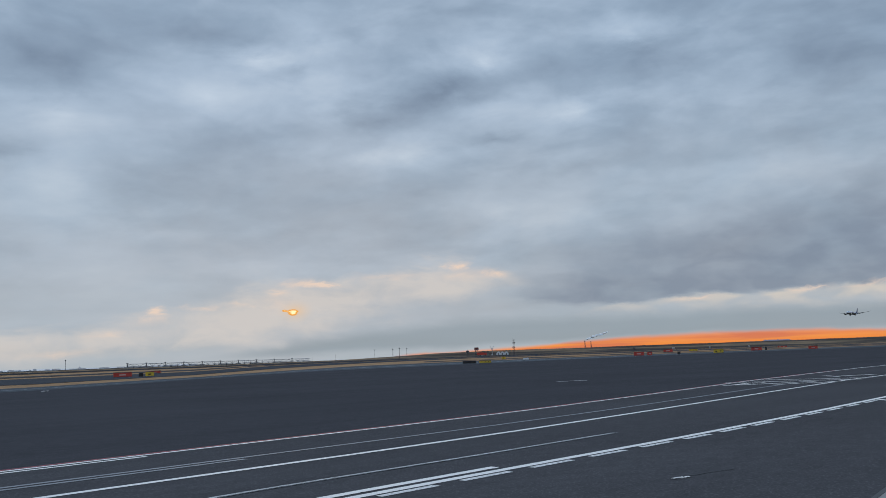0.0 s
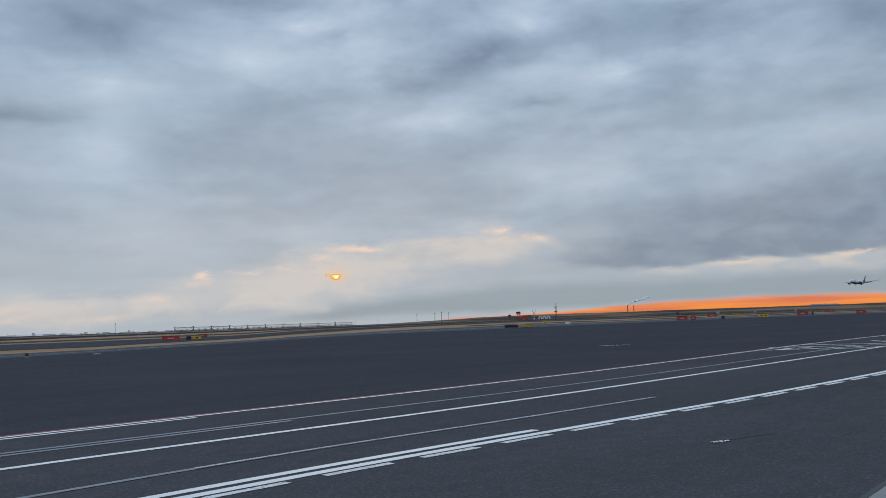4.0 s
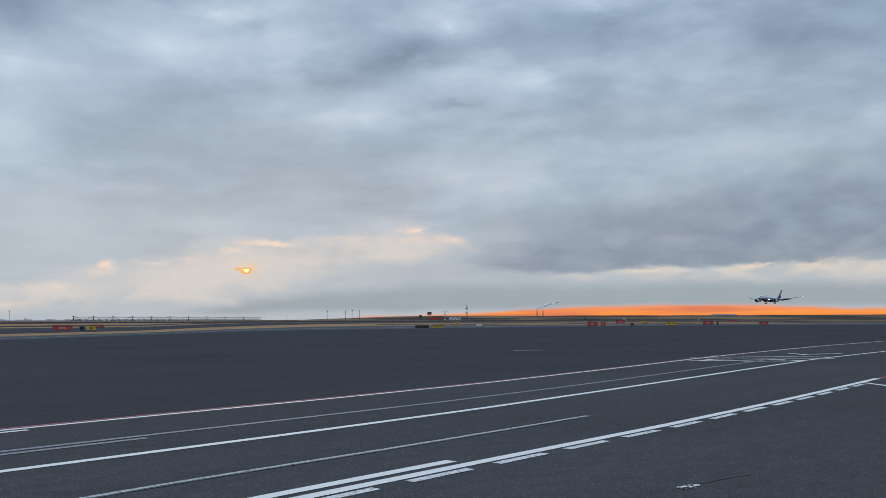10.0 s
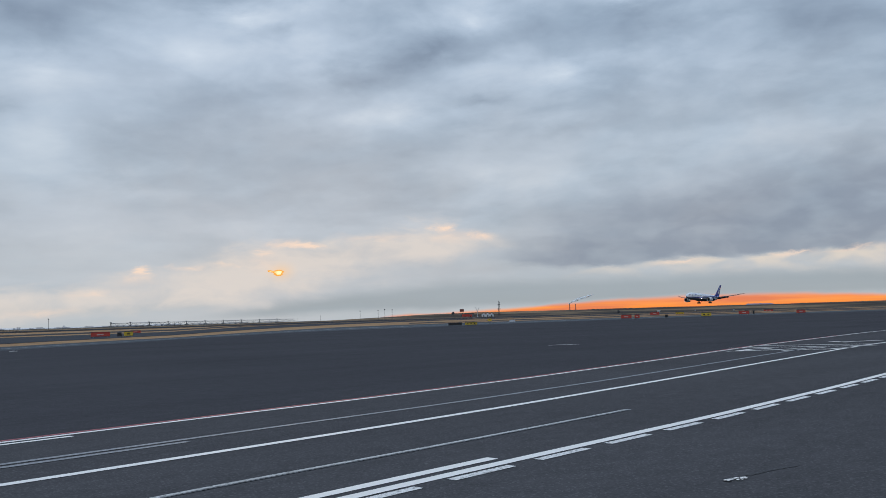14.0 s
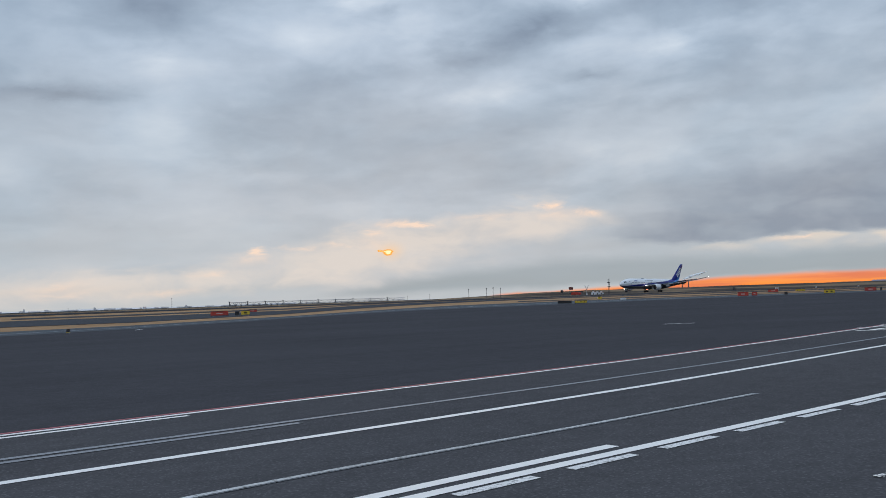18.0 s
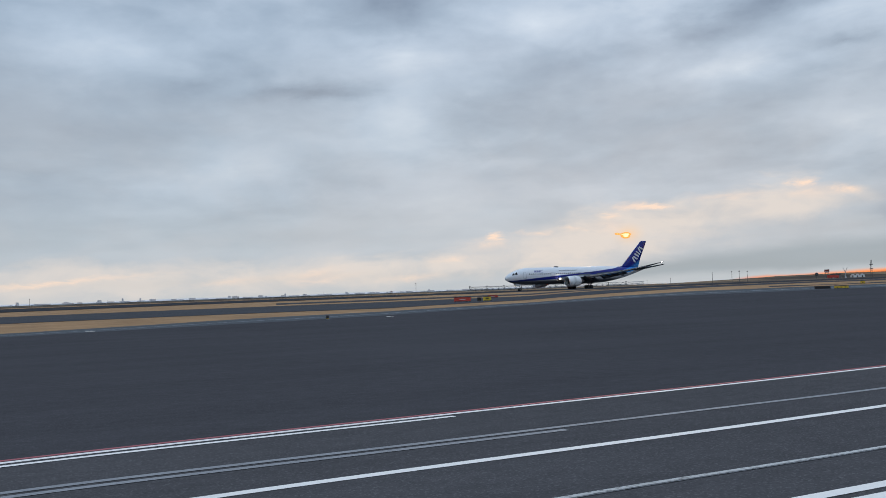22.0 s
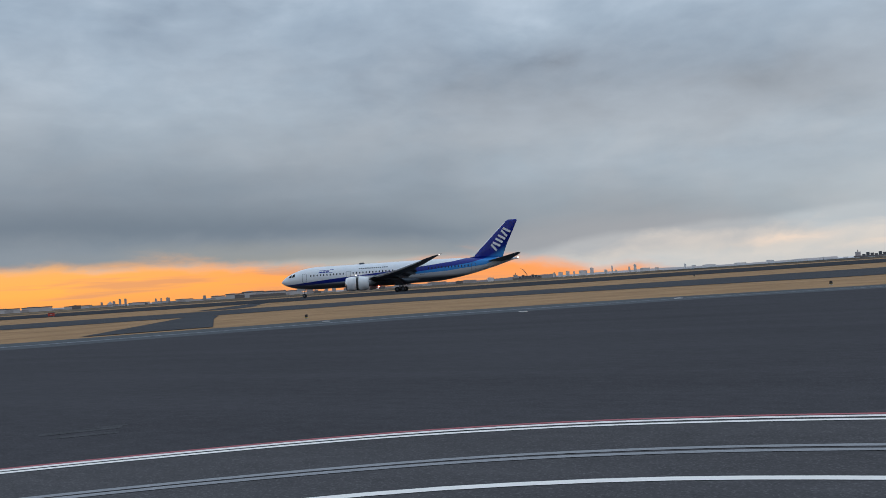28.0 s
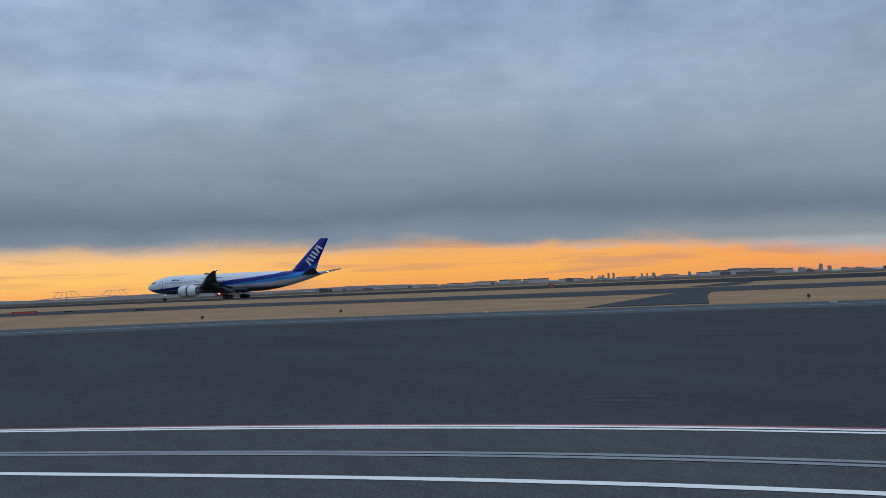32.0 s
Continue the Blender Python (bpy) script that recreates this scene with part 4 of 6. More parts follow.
def build_airliner():
    jet = empty("airliner", pose(0, 0, 0), "white twin-engine airliner with navy and light blue bands", "airplane")
    # fuselage
    stations = [0.0, 0.12, 0.35, 0.7, 1.2, 1.9, 2.8, 3.8, 5, 6.4, 8, 9.5, 10.5] + list(np.linspace(12, 39.5, 14)) + list(np.linspace(41, LEN - 0.4, 18)) + [LEN]
    rings = []
    for s in stations:
        w, h, zc = body_at(s)
        if s == 0.0:
            w = h = 0.1
        rings.append([Vector((NOSE_X - s, w * math.cos(a), zc + h * math.sin(a))) for a in np.linspace(0, 2 * math.pi, 40, endpoint=False)])
    body = part("fuselage", loft(B(), rings), M_LIVERY, jet, smooth=True)
    # cockpit glass, two panes each side and two in front
    for side in (1, -1):
        for s0, s1, z0, z1 in ((2.15, 3.0, 5.35, 6.15), (3.1, 3.95, 5.5, 6.4)):
            bm = B()
            grid = []
            for i in range(5):
                u = i / 4
                lo, hi = z0 + 0.12 * u, z1 - 0.3 * (1 - u) + 0.02
                grid.append([[bm.verts.new(skin_point(s0 + (s1 - s0) * u + 0.3 * (1 - u) * v / 3, lo + (hi - lo) * v / 3, side, out)) for v in range(4)] for out in (0.035, -0.05)])
            for layer in (0, 1):
                for i in range(4):
                    for v in range(3):
                        bm.faces.new((grid[i][layer][v], grid[i + 1][layer][v], grid[i + 1][layer][v + 1], grid[i][layer][v + 1]))
            bmesh.ops.recalc_face_normals(bm, faces=bm.faces)
            part("cockpit_window", bm, M_GLASS, body, "dark glass")
    # cabin windows and doors
    doors = (6.6, 18.2, 37.5, 51.0)
    proto = None
    for side in (1, -1):
        s = 8.3
        while s < 50:
            if all(abs(s - d) > 1.0 for d in doors) and not 30.2 < s < 31.0:
                p = skin_point(s, 5.62, side, 0.012)
                w_, h_, zc_ = body_at(s)
                slope = math.degrees(math.asin(min(1, (5.62 - zc_) / h_)))
                m = pose(p.x, p.y, p.z, slope * side, 0, 0)
                if proto is None:
                    bm = box(B(), 0, 0, -0.24, 0.29, 0.02, 0.48, 0.009)
                    proto = part("window", bm, M_WINDOW, body)
                    proto.matrix_basis = m
                else:
                    again("window", proto, body, m)
            s += 0.86
        for d in doors:
            bm = B()
            for k in (-1, 1):
                for i in range(8):
                    z0, z1 = 4.1 + i * 0.26, 4.1 + (i + 1) * 0.26
                    a, b = skin_point(d + k * 0.55, z0, side, 0.015), skin_point(d + k * 0.55, z1, side, 0.015)
                    rod(bm, a, b, 0.03, seg=4)
            for zz in (4.1, 6.18):
                rod(bm, skin_point(d - 0.55, zz, side, 0.015), skin_point(d + 0.55, zz, side, 0.015), 0.03, seg=4)
            part("door", bm, M_WINGDARK, body, "outlined cabin door")
    # plain shapes in place of the lettering
    for k, (s0, s1, z0, z1) in enumerate(((10.4, 11.25, 6.2, 6.85), (11.35, 12.1, 6.2, 6.85), (12.2, 13.0, 6.2, 6.85), (13.2, 14.1, 6.15, 7.0))):
        bm = B()
        quad = [skin_point(s0, z0, 1, 0.02), skin_point(s1, z0, 1, 0.02), skin_point(s1 + 0.25, z1, 1, 0.02), skin_point(s0 + 0.25, z1, 1, 0.02)]
        bm.faces.new([bm.verts.new(p) for p in quad])
        part("logo_block", bm, M_NAVY, body, "plain navy block")
    for s0 in np.linspace(21.0, 28.2, 14):
        bm = B()
        quad = [skin_point(s0, 6.55, 1, 0.02), skin_point(s0 + 0.36, 6.55, 1, 0.02), skin_point(s0 + 0.36, 6.8, 1, 0.02), skin_point(s0, 6.8, 1, 0.02)]
        bm.faces.new([bm.verts.new(p) for p in quad])
        part("text_bar", bm, M_WINGDARK, body, "small grey bar")
    bm = B()
    rod(bm, (NOSE_X - 21.5, 0, 7.75), (NOSE_X - 21.5, 0, 8.25), 0.9, 0.55, 12)
    part("antenna_dome", bm, M_WINGDARK, body)
    # wings
    for side in (1, -1):
        rings = [section(le, ch, z, y * side, th, 0.02) for y, le, ch, z, th in WING]
        wing = part("wing", loft(B(), rings), M_WING, jet, smooth=True)
        for y0, y1, drop in ((3.2, 8.6, 0.30), (10.9, 19.2, 0.28)):
            rr = []
            for y in np.linspace(y0, y1, 5):
                le, ch, z, th = wing_at(y)
                fc = ch * 0.24
                rr.append(section(le - ch * 0.9, fc, z - ch * 0.045, y * side, 0.16, 0.62))
            part("flap", loft(B(), rr), M_WINGDARK, wing, "lowered flap")
        for y0, y1 in ((3.4, 8.4), (10.9, 15.0), (15.2, 19.0)):
            rr = []
            for y in np.linspace(y0, y1, 3):
                le, ch, z, th = wing_at(y)
                rr.append([Vector((le - ch * (0.62 + du), y * side, z + ch * (0.035 + dz))) for du, dz in ((0, 0), (0.11, 0.085), (0.118, 0.08), (0.01, -0.008))])
            le, ch, z, th = wing_at((y0 + y1) / 2)
            hinge = Matrix.Translation((le - ch * 0.62, 0, z + ch * 0.035))
            SPOILERS.append((part("spoiler", loft(B(), rr), M_WINGDARK, wing, "raised spoiler panel"), hinge))
        rr = []
        for y in (3.8, 9.0):
            le, ch, z, th = wing_at(y)
            rr.append(section(le + 0.55, ch * 0.07, z - 0.25, y * side, 0.3, 0.5))
        part("slat", loft(B(), rr), M_WHITE, wing, "extended pale slat")
        rr = []
        for y in np.linspace(11, 27, 6):
            le, ch, z, th = wing_at(y)
            rr.append(section(le + 0.4, ch * 0.11, z - 0.16, y * side, 0.3, 0.5))
        part("slat", loft(B(), rr), M_WHITE, wing, "extended pale slat")
        for y in (6.8, 13.2, 18.0):
            le, ch, z, th = wing_at(y)
            rr = []
            for u, r in ((0.0, 0.06), (0.2, 0.32), (0.5, 0.42), (0.8, 0.3), (1.0, 0.05)):
                cx = le - ch * (0.55 + 0.62 * u)
                rr.append([Vector((cx, y * side + r * 0.6 * math.cos(a), z - 0.5 - 0.75 * u + r * math.sin(a))) for a in np.linspace(0, 2 * math.pi, 10, endpoint=False)])
            part("flap_fairing", loft(B(), rr), M_WING, wing, smooth=True)
        if side == 1:
            le, ch, z, th = wing_at(29.9)
            bm = B()
            bmesh.ops.create_uvsphere(bm, u_segments=10, v_segments=6, radius=0.1, matrix=Matrix.Translation((le - 0.1, 29.9, z)))
            part("tip_lamp", bm, M_TIPLAMP, wing, "white wing tip lamp")
        le, ch, z, th = wing_at(3.4)
        bm = B()
        rod(bm, (le - 0.5, 3.4 * side, z), (le + 0.12, 3.4 * side, z), 0.2, seg=14)
        part("landing_lamp", bm, M_LAMP, wing, "bright landing lamp")
        # engine
        ex, ey, ez = 13.2, 9.9 * side, 2.72
        eng = part("engine_cowl", loft(B(), [[Vector((ex - u, ey + r * math.cos(a), ez + r * math.sin(a))) for a in np.linspace(0, 2 * math.pi, 32, endpoint=False)] for u, r in ((0.35, 1.62), (0.9, 1.78), (1.6, 1.84), (2.7, 1.84), (2.72, 1.6), (0.6, 1.45))], False), M_WHITE, jet, "white engine cowl", True)
        part("inlet_lip", loft(B(), [[Vector((ex - u, ey + r * math.cos(a), ez + r * math.sin(a))) for a in np.linspace(0, 2 * math.pi, 32, endpoint=False)] for u, r in ((0.6, 1.45), (0.15, 1.44), (0.0, 1.52), (0.1, 1.6), (0.35, 1.63))], False), M_LIP, eng, "polished inlet lip", True)
        part("fan", loft(B(), [[Vector((ex - u, ey + r * math.cos(a), ez + r * math.sin(a))) for a in np.linspace(0, 2 * math.pi, 24, endpoint=False)] for u, r in ((1.5, 1.44), (1.45, 0.5), (0.9, 0.02))]), M_DUCT, eng, "dark fan with spinner", True)
        part("reverser_cascade", loft(B(), [[Vector((ex - u, ey + r * math.cos(a), ez + r * math.sin(a))) for a in np.linspace(0, 2 * math.pi, 28, endpoint=False)] for u, r in ((2.65, 1.58), (3.6, 1.58))]), M_DUCT, eng, "dark open reverser gap")
        SLEEVES.append(part("reverser_sleeve", loft(B(), [[Vector((ex - u, ey + r * math.cos(a), ez + r * math.sin(a))) for a in np.linspace(0, 2 * math.pi, 32, endpoint=False)] for u, r in ((3.3, 1.72), (3.32, 1.85), (4.2, 1.8), (5.4, 1.55), (5.9, 1.4), (5.85, 1.3), (4.6, 1.2))]), M_WHITE, eng, "white sleeve slid open", True))
        part("exhaust_cone", loft(B(), [[Vector((ex - u, ey + r * math.cos(a), ez + r * math.sin(a))) for a in np.linspace(0, 2 * math.pi, 20, endpoint=False)] for u, r in ((5.0, 0.95), (6.6, 0.75), (6.65, 0.5), (7.6, 0.08))]), M_STRUT, eng, "bare metal exhaust", True)
        bm = B()
        loft(bm, [[Vector((ex - 1.2, ey - 0.1, ez + 1.7)), Vector((ex - 1.2, ey + 0.1, ez + 1.7)), Vector((ex - 3.0, ey + 0.2, ez + 1.95)), Vector((ex - 3.0, ey - 0.2, ez + 1.95))],
                  [Vector((ex - 5.6, ey - 0.1, ez + 1.2)), Vector((ex - 5.6, ey + 0.1, ez + 1.2)), Vector((ex - 9.2, ey + 0.15, ez + 1.75)), Vector((ex - 9.2, ey - 0.15, ez + 1.75))]])
        part("pylon", bm, M_WHITE, eng)
        # tailplane
        rr = [section(-22.6, 6.3, 6.35, 0.7 * side, 0.1), section(-25.6, 4.1, 6.95, 4.5 * side, 0.09), section(-28.6, 2.5, 7.6, 8.6 * side, 0.085), section(-30.2, 1.1, 7.95, 9.9 * side, 0.08)]
        part("tailplane", loft(B(), rr), M_WING, jet, smooth=True)
        # main gear
        gear = part("main_gear", rod(rod(rod(B(), (0.0, 4.9 * side, 0.8), (0.25, 4.7 * side, 4.0), 0.22), (0.1, 4.9 * side, 1.6), (2.0, 3.0 * side, 3.6), 0.1), (-0.1, 4.9 * side, 1.5), (-1.6, 3.2 * side, 3.6), 0.09), M_STRUT, jet, "steel strut")
        part("bogie", rod(rod(rod(B(), (-0.85, 4.9 * side, 0.66), (0.85, 4.9 * side, 0.66), 0.16), (0.74, 4.2 * side, 0.66), (0.74, 5.6 * side, 0.66), 0.1), (-0.74, 4.2 * side, 0.66), (-0.74, 5.6 * side, 0.66), 0.1), M_STRUT, gear)
        for gx in (0.74, -0.74):
            for gy in (4.3, 5.5):
                bm = loft(B(), [[Vector((gx + r * math.cos(a), (gy + d) * side, 0.66 + r * math.sin(a))) for a in np.linspace(0, 2 * math.pi, 24, endpoint=False)] for d, r in ((-0.24, 0.36), (-0.24, 0.56), (-0.16, 0.65), (0.16, 0.65), (0.24, 0.56), (0.24, 0.36))])
                tyre = part("wheel", bm, M_TYRE, gear, "black tyre", True)
                part("hub", rod(B(), (gx, (gy - 0.2) * side, 0.66), (gx, (gy + 0.26) * side, 0.66), 0.32, seg=14), M_WINGDARK, tyre, "grey wheel hub")
        part("gear_door", box(B(), 0.2, 5.35 * side, 1.7, 1.9, 0.06, 1.9, 0.02), M_WINGDARK, gear, "dark grey gear door")
    # fin with rudder and plain white blocks for its emblem
    rings = []
    for z, le, ch, th in ((7.3, -16.6, 10.6, 0.03), (7.9, -19.6, 7.7, 0.085), (10.5, -22.1, 6.2, 0.09), (13.8, -25.4, 4.6, 0.09), (16.6, -28.4, 3.0, 0.085), (17.0, -29.1, 2.2, 0.06)):
        ring = []
        for u, h in ((0, 0), (0.05, 0.5), (0.25, 1), (0.6, 0.75), (1, 0.04), (1, -0.04), (0.6, -0.75), (0.25, -1), (0.05, -0.5)):
            ring.append(Vector((le - u * ch, h * th * ch * 0.5, z)))
        rings.append(ring)
    fin = part("fin", loft(B(), rings), M_FIN, jet, "navy tail fin", True)
    for side in (1, -1):
        # three groups of leaning strokes that climb along the fin
        along, across = Vector((-0.634, 0, 0.773)), Vector((0.773, 0, 0.634))
        for k in range(3):
            mid = Vector((-26.75, 0, 12.1)) + along * (k - 1) * 2.3
            lean = 0.5 if k != 1 else -0.35
            for off, tip in ((-0.55, lean), (0.55, -lean if k != 1 else lean)):
                bm = B()
                quad = []
                for du, dv in ((-0.29, -1.05), (0.29, -1.05), (0.29, 1.05), (-0.29, 1.05)):
                    p = mid + along * (off + du + tip * dv / 2.6) + across * dv
                    quad.append(Vector((p.x, side * (0.40 - 0.012 * (p.z - 9)), p.z)))
                f = bm.faces.new([bm.verts.new(p) for p in quad])
                ext = bmesh.ops.extrude_face_region(bm, geom=[f])
                bmesh.ops.translate(bm, vec=(0, -0.3 * side, 0), verts=[v for v in ext["geom"] if isinstance(v, bmesh.types.BMVert)])
                bmesh.ops.recalc_face_normals(bm, faces=bm.faces)
                part("emblem_stroke", bm, M_WHITE, fin, "plain white stroke")
    rr = []
    for z, le, ch in ((7.95, -19.3, 0.3), (12, -23.6, 0.28), (16.4, -28.2, 0.25)):
        rr.append([Vector((le + 0.12 - u * ch, h * 0.06, z)) for u, h in ((0, 0), (0.5, 1), (1, 1), (1, -1), (0.5, -1))])
    part("fin_edge", loft(B(), rr), M_LIP, fin, "bright leading edge")
    # nose gear
    gear = part("nose_gear", rod(rod(B(), (25.8, 0, 0.5), (25.6, 0, 2.7), 0.13), (25.7, 0, 1.2), (27.2, 0, 2.6), 0.07), M_STRUT, jet, "steel strut")
    for gy in (-0.36, 0.36):
        bm = loft(B(), [[Vector((25.8 + r * math.cos(a), gy + d, 0.51 + r * math.sin(a))) for a in np.linspace(0, 2 * math.pi, 20, endpoint=False)] for d, r in ((-0.18, 0.28), (-0.18, 0.44), (-0.1, 0.51), (0.1, 0.51), (0.18, 0.44), (0.18, 0.28))])
        tyre = part("wheel", bm, M_TYRE, gear, "black tyre", True)
        part("hub", rod(B(), (25.8, gy - 0.2, 0.51), (25.8, gy + 0.2, 0.51), 0.22, seg=12), M_STRUT, tyre, "grey wheel hub")
    for side in (1, -1):
        part("gear_door", box(B(), 26.6, 0.55 * side, 1.75, 2.2, 0.05, 0.9, 0.02), M_WHITE, gear, "white gear door")
    bm = B()
    rod(bm, (25.95, 0, 1.9), (26.02, 0, 1.9), 0.13, seg=12)
    part("taxi_lamp", bm, M_LAMP, gear, "bright taxi lamp")
    bm = B()
    bmesh.ops.create_uvsphere(bm, u_segments=10, v_segments=6, radius=0.24, matrix=Matrix.Translation((6.0, 0, 1.75)))
    part("belly_beacon", bm, M_BEACON, body, "red beacon lamp")
    bm = B()
    bmesh.ops.create_uvsphere(bm, u_segments=8, v_segments=6, radius=0.16, matrix=Matrix.Translation((-31.0, 0, 6.95)))
    part("tail_lamp", bm, M_TAILLAMP, body, "white tail lamp")
    # wing root fairing under the belly
    rings = []
    for s, w, h in ((20, 0.3, 0.1), (22, 2.2, 0.7), (25, 3.1, 1.05), (32, 3.2, 1.1), (36, 2.4, 0.8), (39, 0.4, 0.1)):
        rings.append([Vector((NOSE_X - s, w * math.cos(a), 2.85 + h * math.sin(a))) for a in np.linspace(0, 2 * math.pi, 20, endpoint=False)])
    part("belly_fairing", loft(B(), rings), M_WING, body, smooth=True)
    return jet


airliner = build_airliner()
# ---- signs and small things on the field ----
def reach(el, height=1.45):
    """How far off the ground shows at a depression of el degrees."""
    r = 20.0
    while r < 900 and (height - rise(r)) / r > math.tan(radians(-el)):
        r *= 1.01
    return r


def board_sign(name, az, el, wide, high, kind, label, group=""):
    """A taxiway sign: box body on two legs with a plate foot; wide and high in degrees."""
    r = reach(el)
    w, h = r * math.tan(radians(wide)), r * math.tan(radians(high))
    ob = empty(name, at_polar(az, r, turn=180), label, "airport sign", group)
    leg = h * 0.14
    body = box(B(), 0, 0, leg, w, max(0.22, h * 0.22), h - leg, 0.03)
    part("panel", body, {"red": M_RED, "yellow": M_YELLOW, "black": M_BLACK}[kind], ob)
    part("frame", box(box(B(), 0, 0, leg - 0.03, w + 0.08, max(0.3, h * 0.28), 0.06), 0, 0, h, w + 0.08, max(0.3, h * 0.28), 0.05), M_DARKSTEEL, ob)
    for k in (-1, 1):
        part("leg", rod(B(), (k * w * 0.36, 0, -0.02), (k * w * 0.36, 0, leg + 0.02), 0.05), M_STEEL, ob)
    face = max(0.22, h * 0.22) / 2 + 0.012
    tint = M_BLACK if kind == "yellow" else M_FADED
    n = 0 if kind == "black" else max(1, int(w / h * (0.9 if kind == "yellow" else 0.5)))
    for k in range(n):
        part("text_bar", box(B(), (k + 0.5 - n / 2) * w / n * 0.85, -face, leg + (h - leg) * 0.34, w / n * 0.36, 0.012, (h - leg) * 0.28), tint, ob, "plain bar in place of a character")
    return ob


board_sign("taxiway_sign", 64.4, -0.62, 1.05, 0.30, "red", "long red airfield sign standing in dry grass", "airfield signs")
board_sign("taxiway_sign", 62.85, -0.62, 0.5, 0.28, "yellow", "yellow airfield sign with black bars on grass", "airfield signs")
board_sign("taxiway_sign", 63.35, -0.61, 0.26, 0.22, "black", "small black airfield sign beside a yellow one", "airfield signs")
board_sign("taxiway_sign", 62.5, -0.45, 0.6, 0.16, "red", "low red airfield sign behind a yellow one", "airfield signs")
board_sign("taxiway_sign", 32.5, -0.44, 0.62, 0.26, "red", "red airfield sign on the far grass", "airfield signs")
board_sign("taxiway_sign", 31.85, -0.44, 0.3, 0.25, "red", "narrow red airfield sign beside a wider one", "airfield signs")
board_sign("taxiway_sign", 30.79, -0.26, 0.55, 0.18, "red", "red airfield sign far out on the field", "airfield signs")
board_sign("taxiway_sign", 30.1, -0.42, 0.18, 0.17, "black", "small dark airfield sign on the far grass", "airfield signs")
board_sign("taxiway_sign", 27.76, -0.42, 0.58, 0.24, "yellow", "yellow airfield sign with black bars on far grass", "airfield signs")
board_sign("taxiway_sign", 29.3, -0.24, 0.5, 0.12, "yellow", "low yellow airfield sign far out", "airfield signs")
board_sign("taxiway_sign", 25.59, -0.36, 0.6, 0.22, "red", "red airfield sign on the far grass", "airfield signs")
board_sign("taxiway_sign", 25.05, -0.36, 0.1, 0.2, "black", "thin dark airfield sign on far grass", "airfield signs")
board_sign("taxiway_sign", 22.43, -0.37, 0.5, 0.2, "red", "red airfield sign on the far grass", "airfield signs")
board_sign("taxiway_sign", 24.2, -0.2, 0.5, 0.1, "red", "low red airfield sign far out", "airfield signs")
board_sign("taxiway_sign", 43.1, -0.56, 0.85, 0.17, "black", "long low black airfield sign by the taxiway", "airfield signs")
board_sign("taxiway_sign", 42.1, -0.56, 0.75, 0.17, "yellow", "long low yellow airfield sign by the taxiway", "airfield signs")
board_sign("taxiway_sign", 40.95, -0.36, 0.24, 0.18, "yellow", "small yellow and dark airfield sign", "airfield signs")
board_sign("taxiway_sign", 143.05, -0.26, 0.36, 0.22, "red", "orange-red square airfield sign on the far grass", "airfield signs")
board_sign("taxiway_sign", 174.5, -0.46, 1.35, 0.13, "red", "long low red airfield sign", "airfield signs")
board_sign("taxiway_sign", 168.3, -0.55, 0.55, 0.08, "black", "low dark airfield sign in the grass", "airfield signs")
board_sign("taxiway_sign", 172.2, -0.47, 0.5, 0.08, "black", "low dark airfield sign in the grass", "airfield signs")


def edge_light(x, y, tall=0.42):
    """A taxiway edge marker: dark stub with a cap on a round foot plate."""
    ob = empty("edge_light", pose(x, y, rise(math.hypot(x, y))), "small dark taxiway edge light in the grass", "airfield light", "taxiway edge lights")
    part("foot_plate", rod(B(), (0, 0, -0.02), (0, 0, 0.03), 0.12, seg=14), M_STEEL, ob)
    part("stem", rod(B(), (0, 0, 0.03), (0, 0, tall * 0.6), 0.05, seg=8), M_DARKSTEEL, ob)
    bm = rod(B(), (0, 0, tall * 0.2), (0, 0, tall), 0.12, 0.1, 12)
    part("lamp_head", bm, M_BLACK, ob)
    part("amber_ring", rod(B(), (0, 0, tall * 0.16), (0, 0, tall * 0.24), 0.125, seg=12), M_YELLOW, ob, "amber ring")
    return ob


for _x, _y in ((19.5, 62.5), (-8.3, 68.5), (-42.3, 53.3), (-68.9, 30.0), (-37.1, 145.7), (-72.1, 19.6)):
    edge_light(_x, _y, 0.28)

# reflecting studs at the shoulder
for _x, _y in ((-21.8, 46.6), (-15.7, 56.3), (3.8, 59.8), (-52, 33), (-35, 46), (24, 62)):
    ob = empty("pavement_stud", pose(_x, _y, 0), "flat pale stud let into the shoulder", "road stud", "shoulder studs")
    part("plate", box(B(), 0, 0, -0.004, 0.5, 0.14, 0.03, 0.01), M_LINE, ob)
    part("lens", box(B(), 0, 0, 0.026, 0.2, 0.06, 0.02, 0.005), M_STEEL, ob)


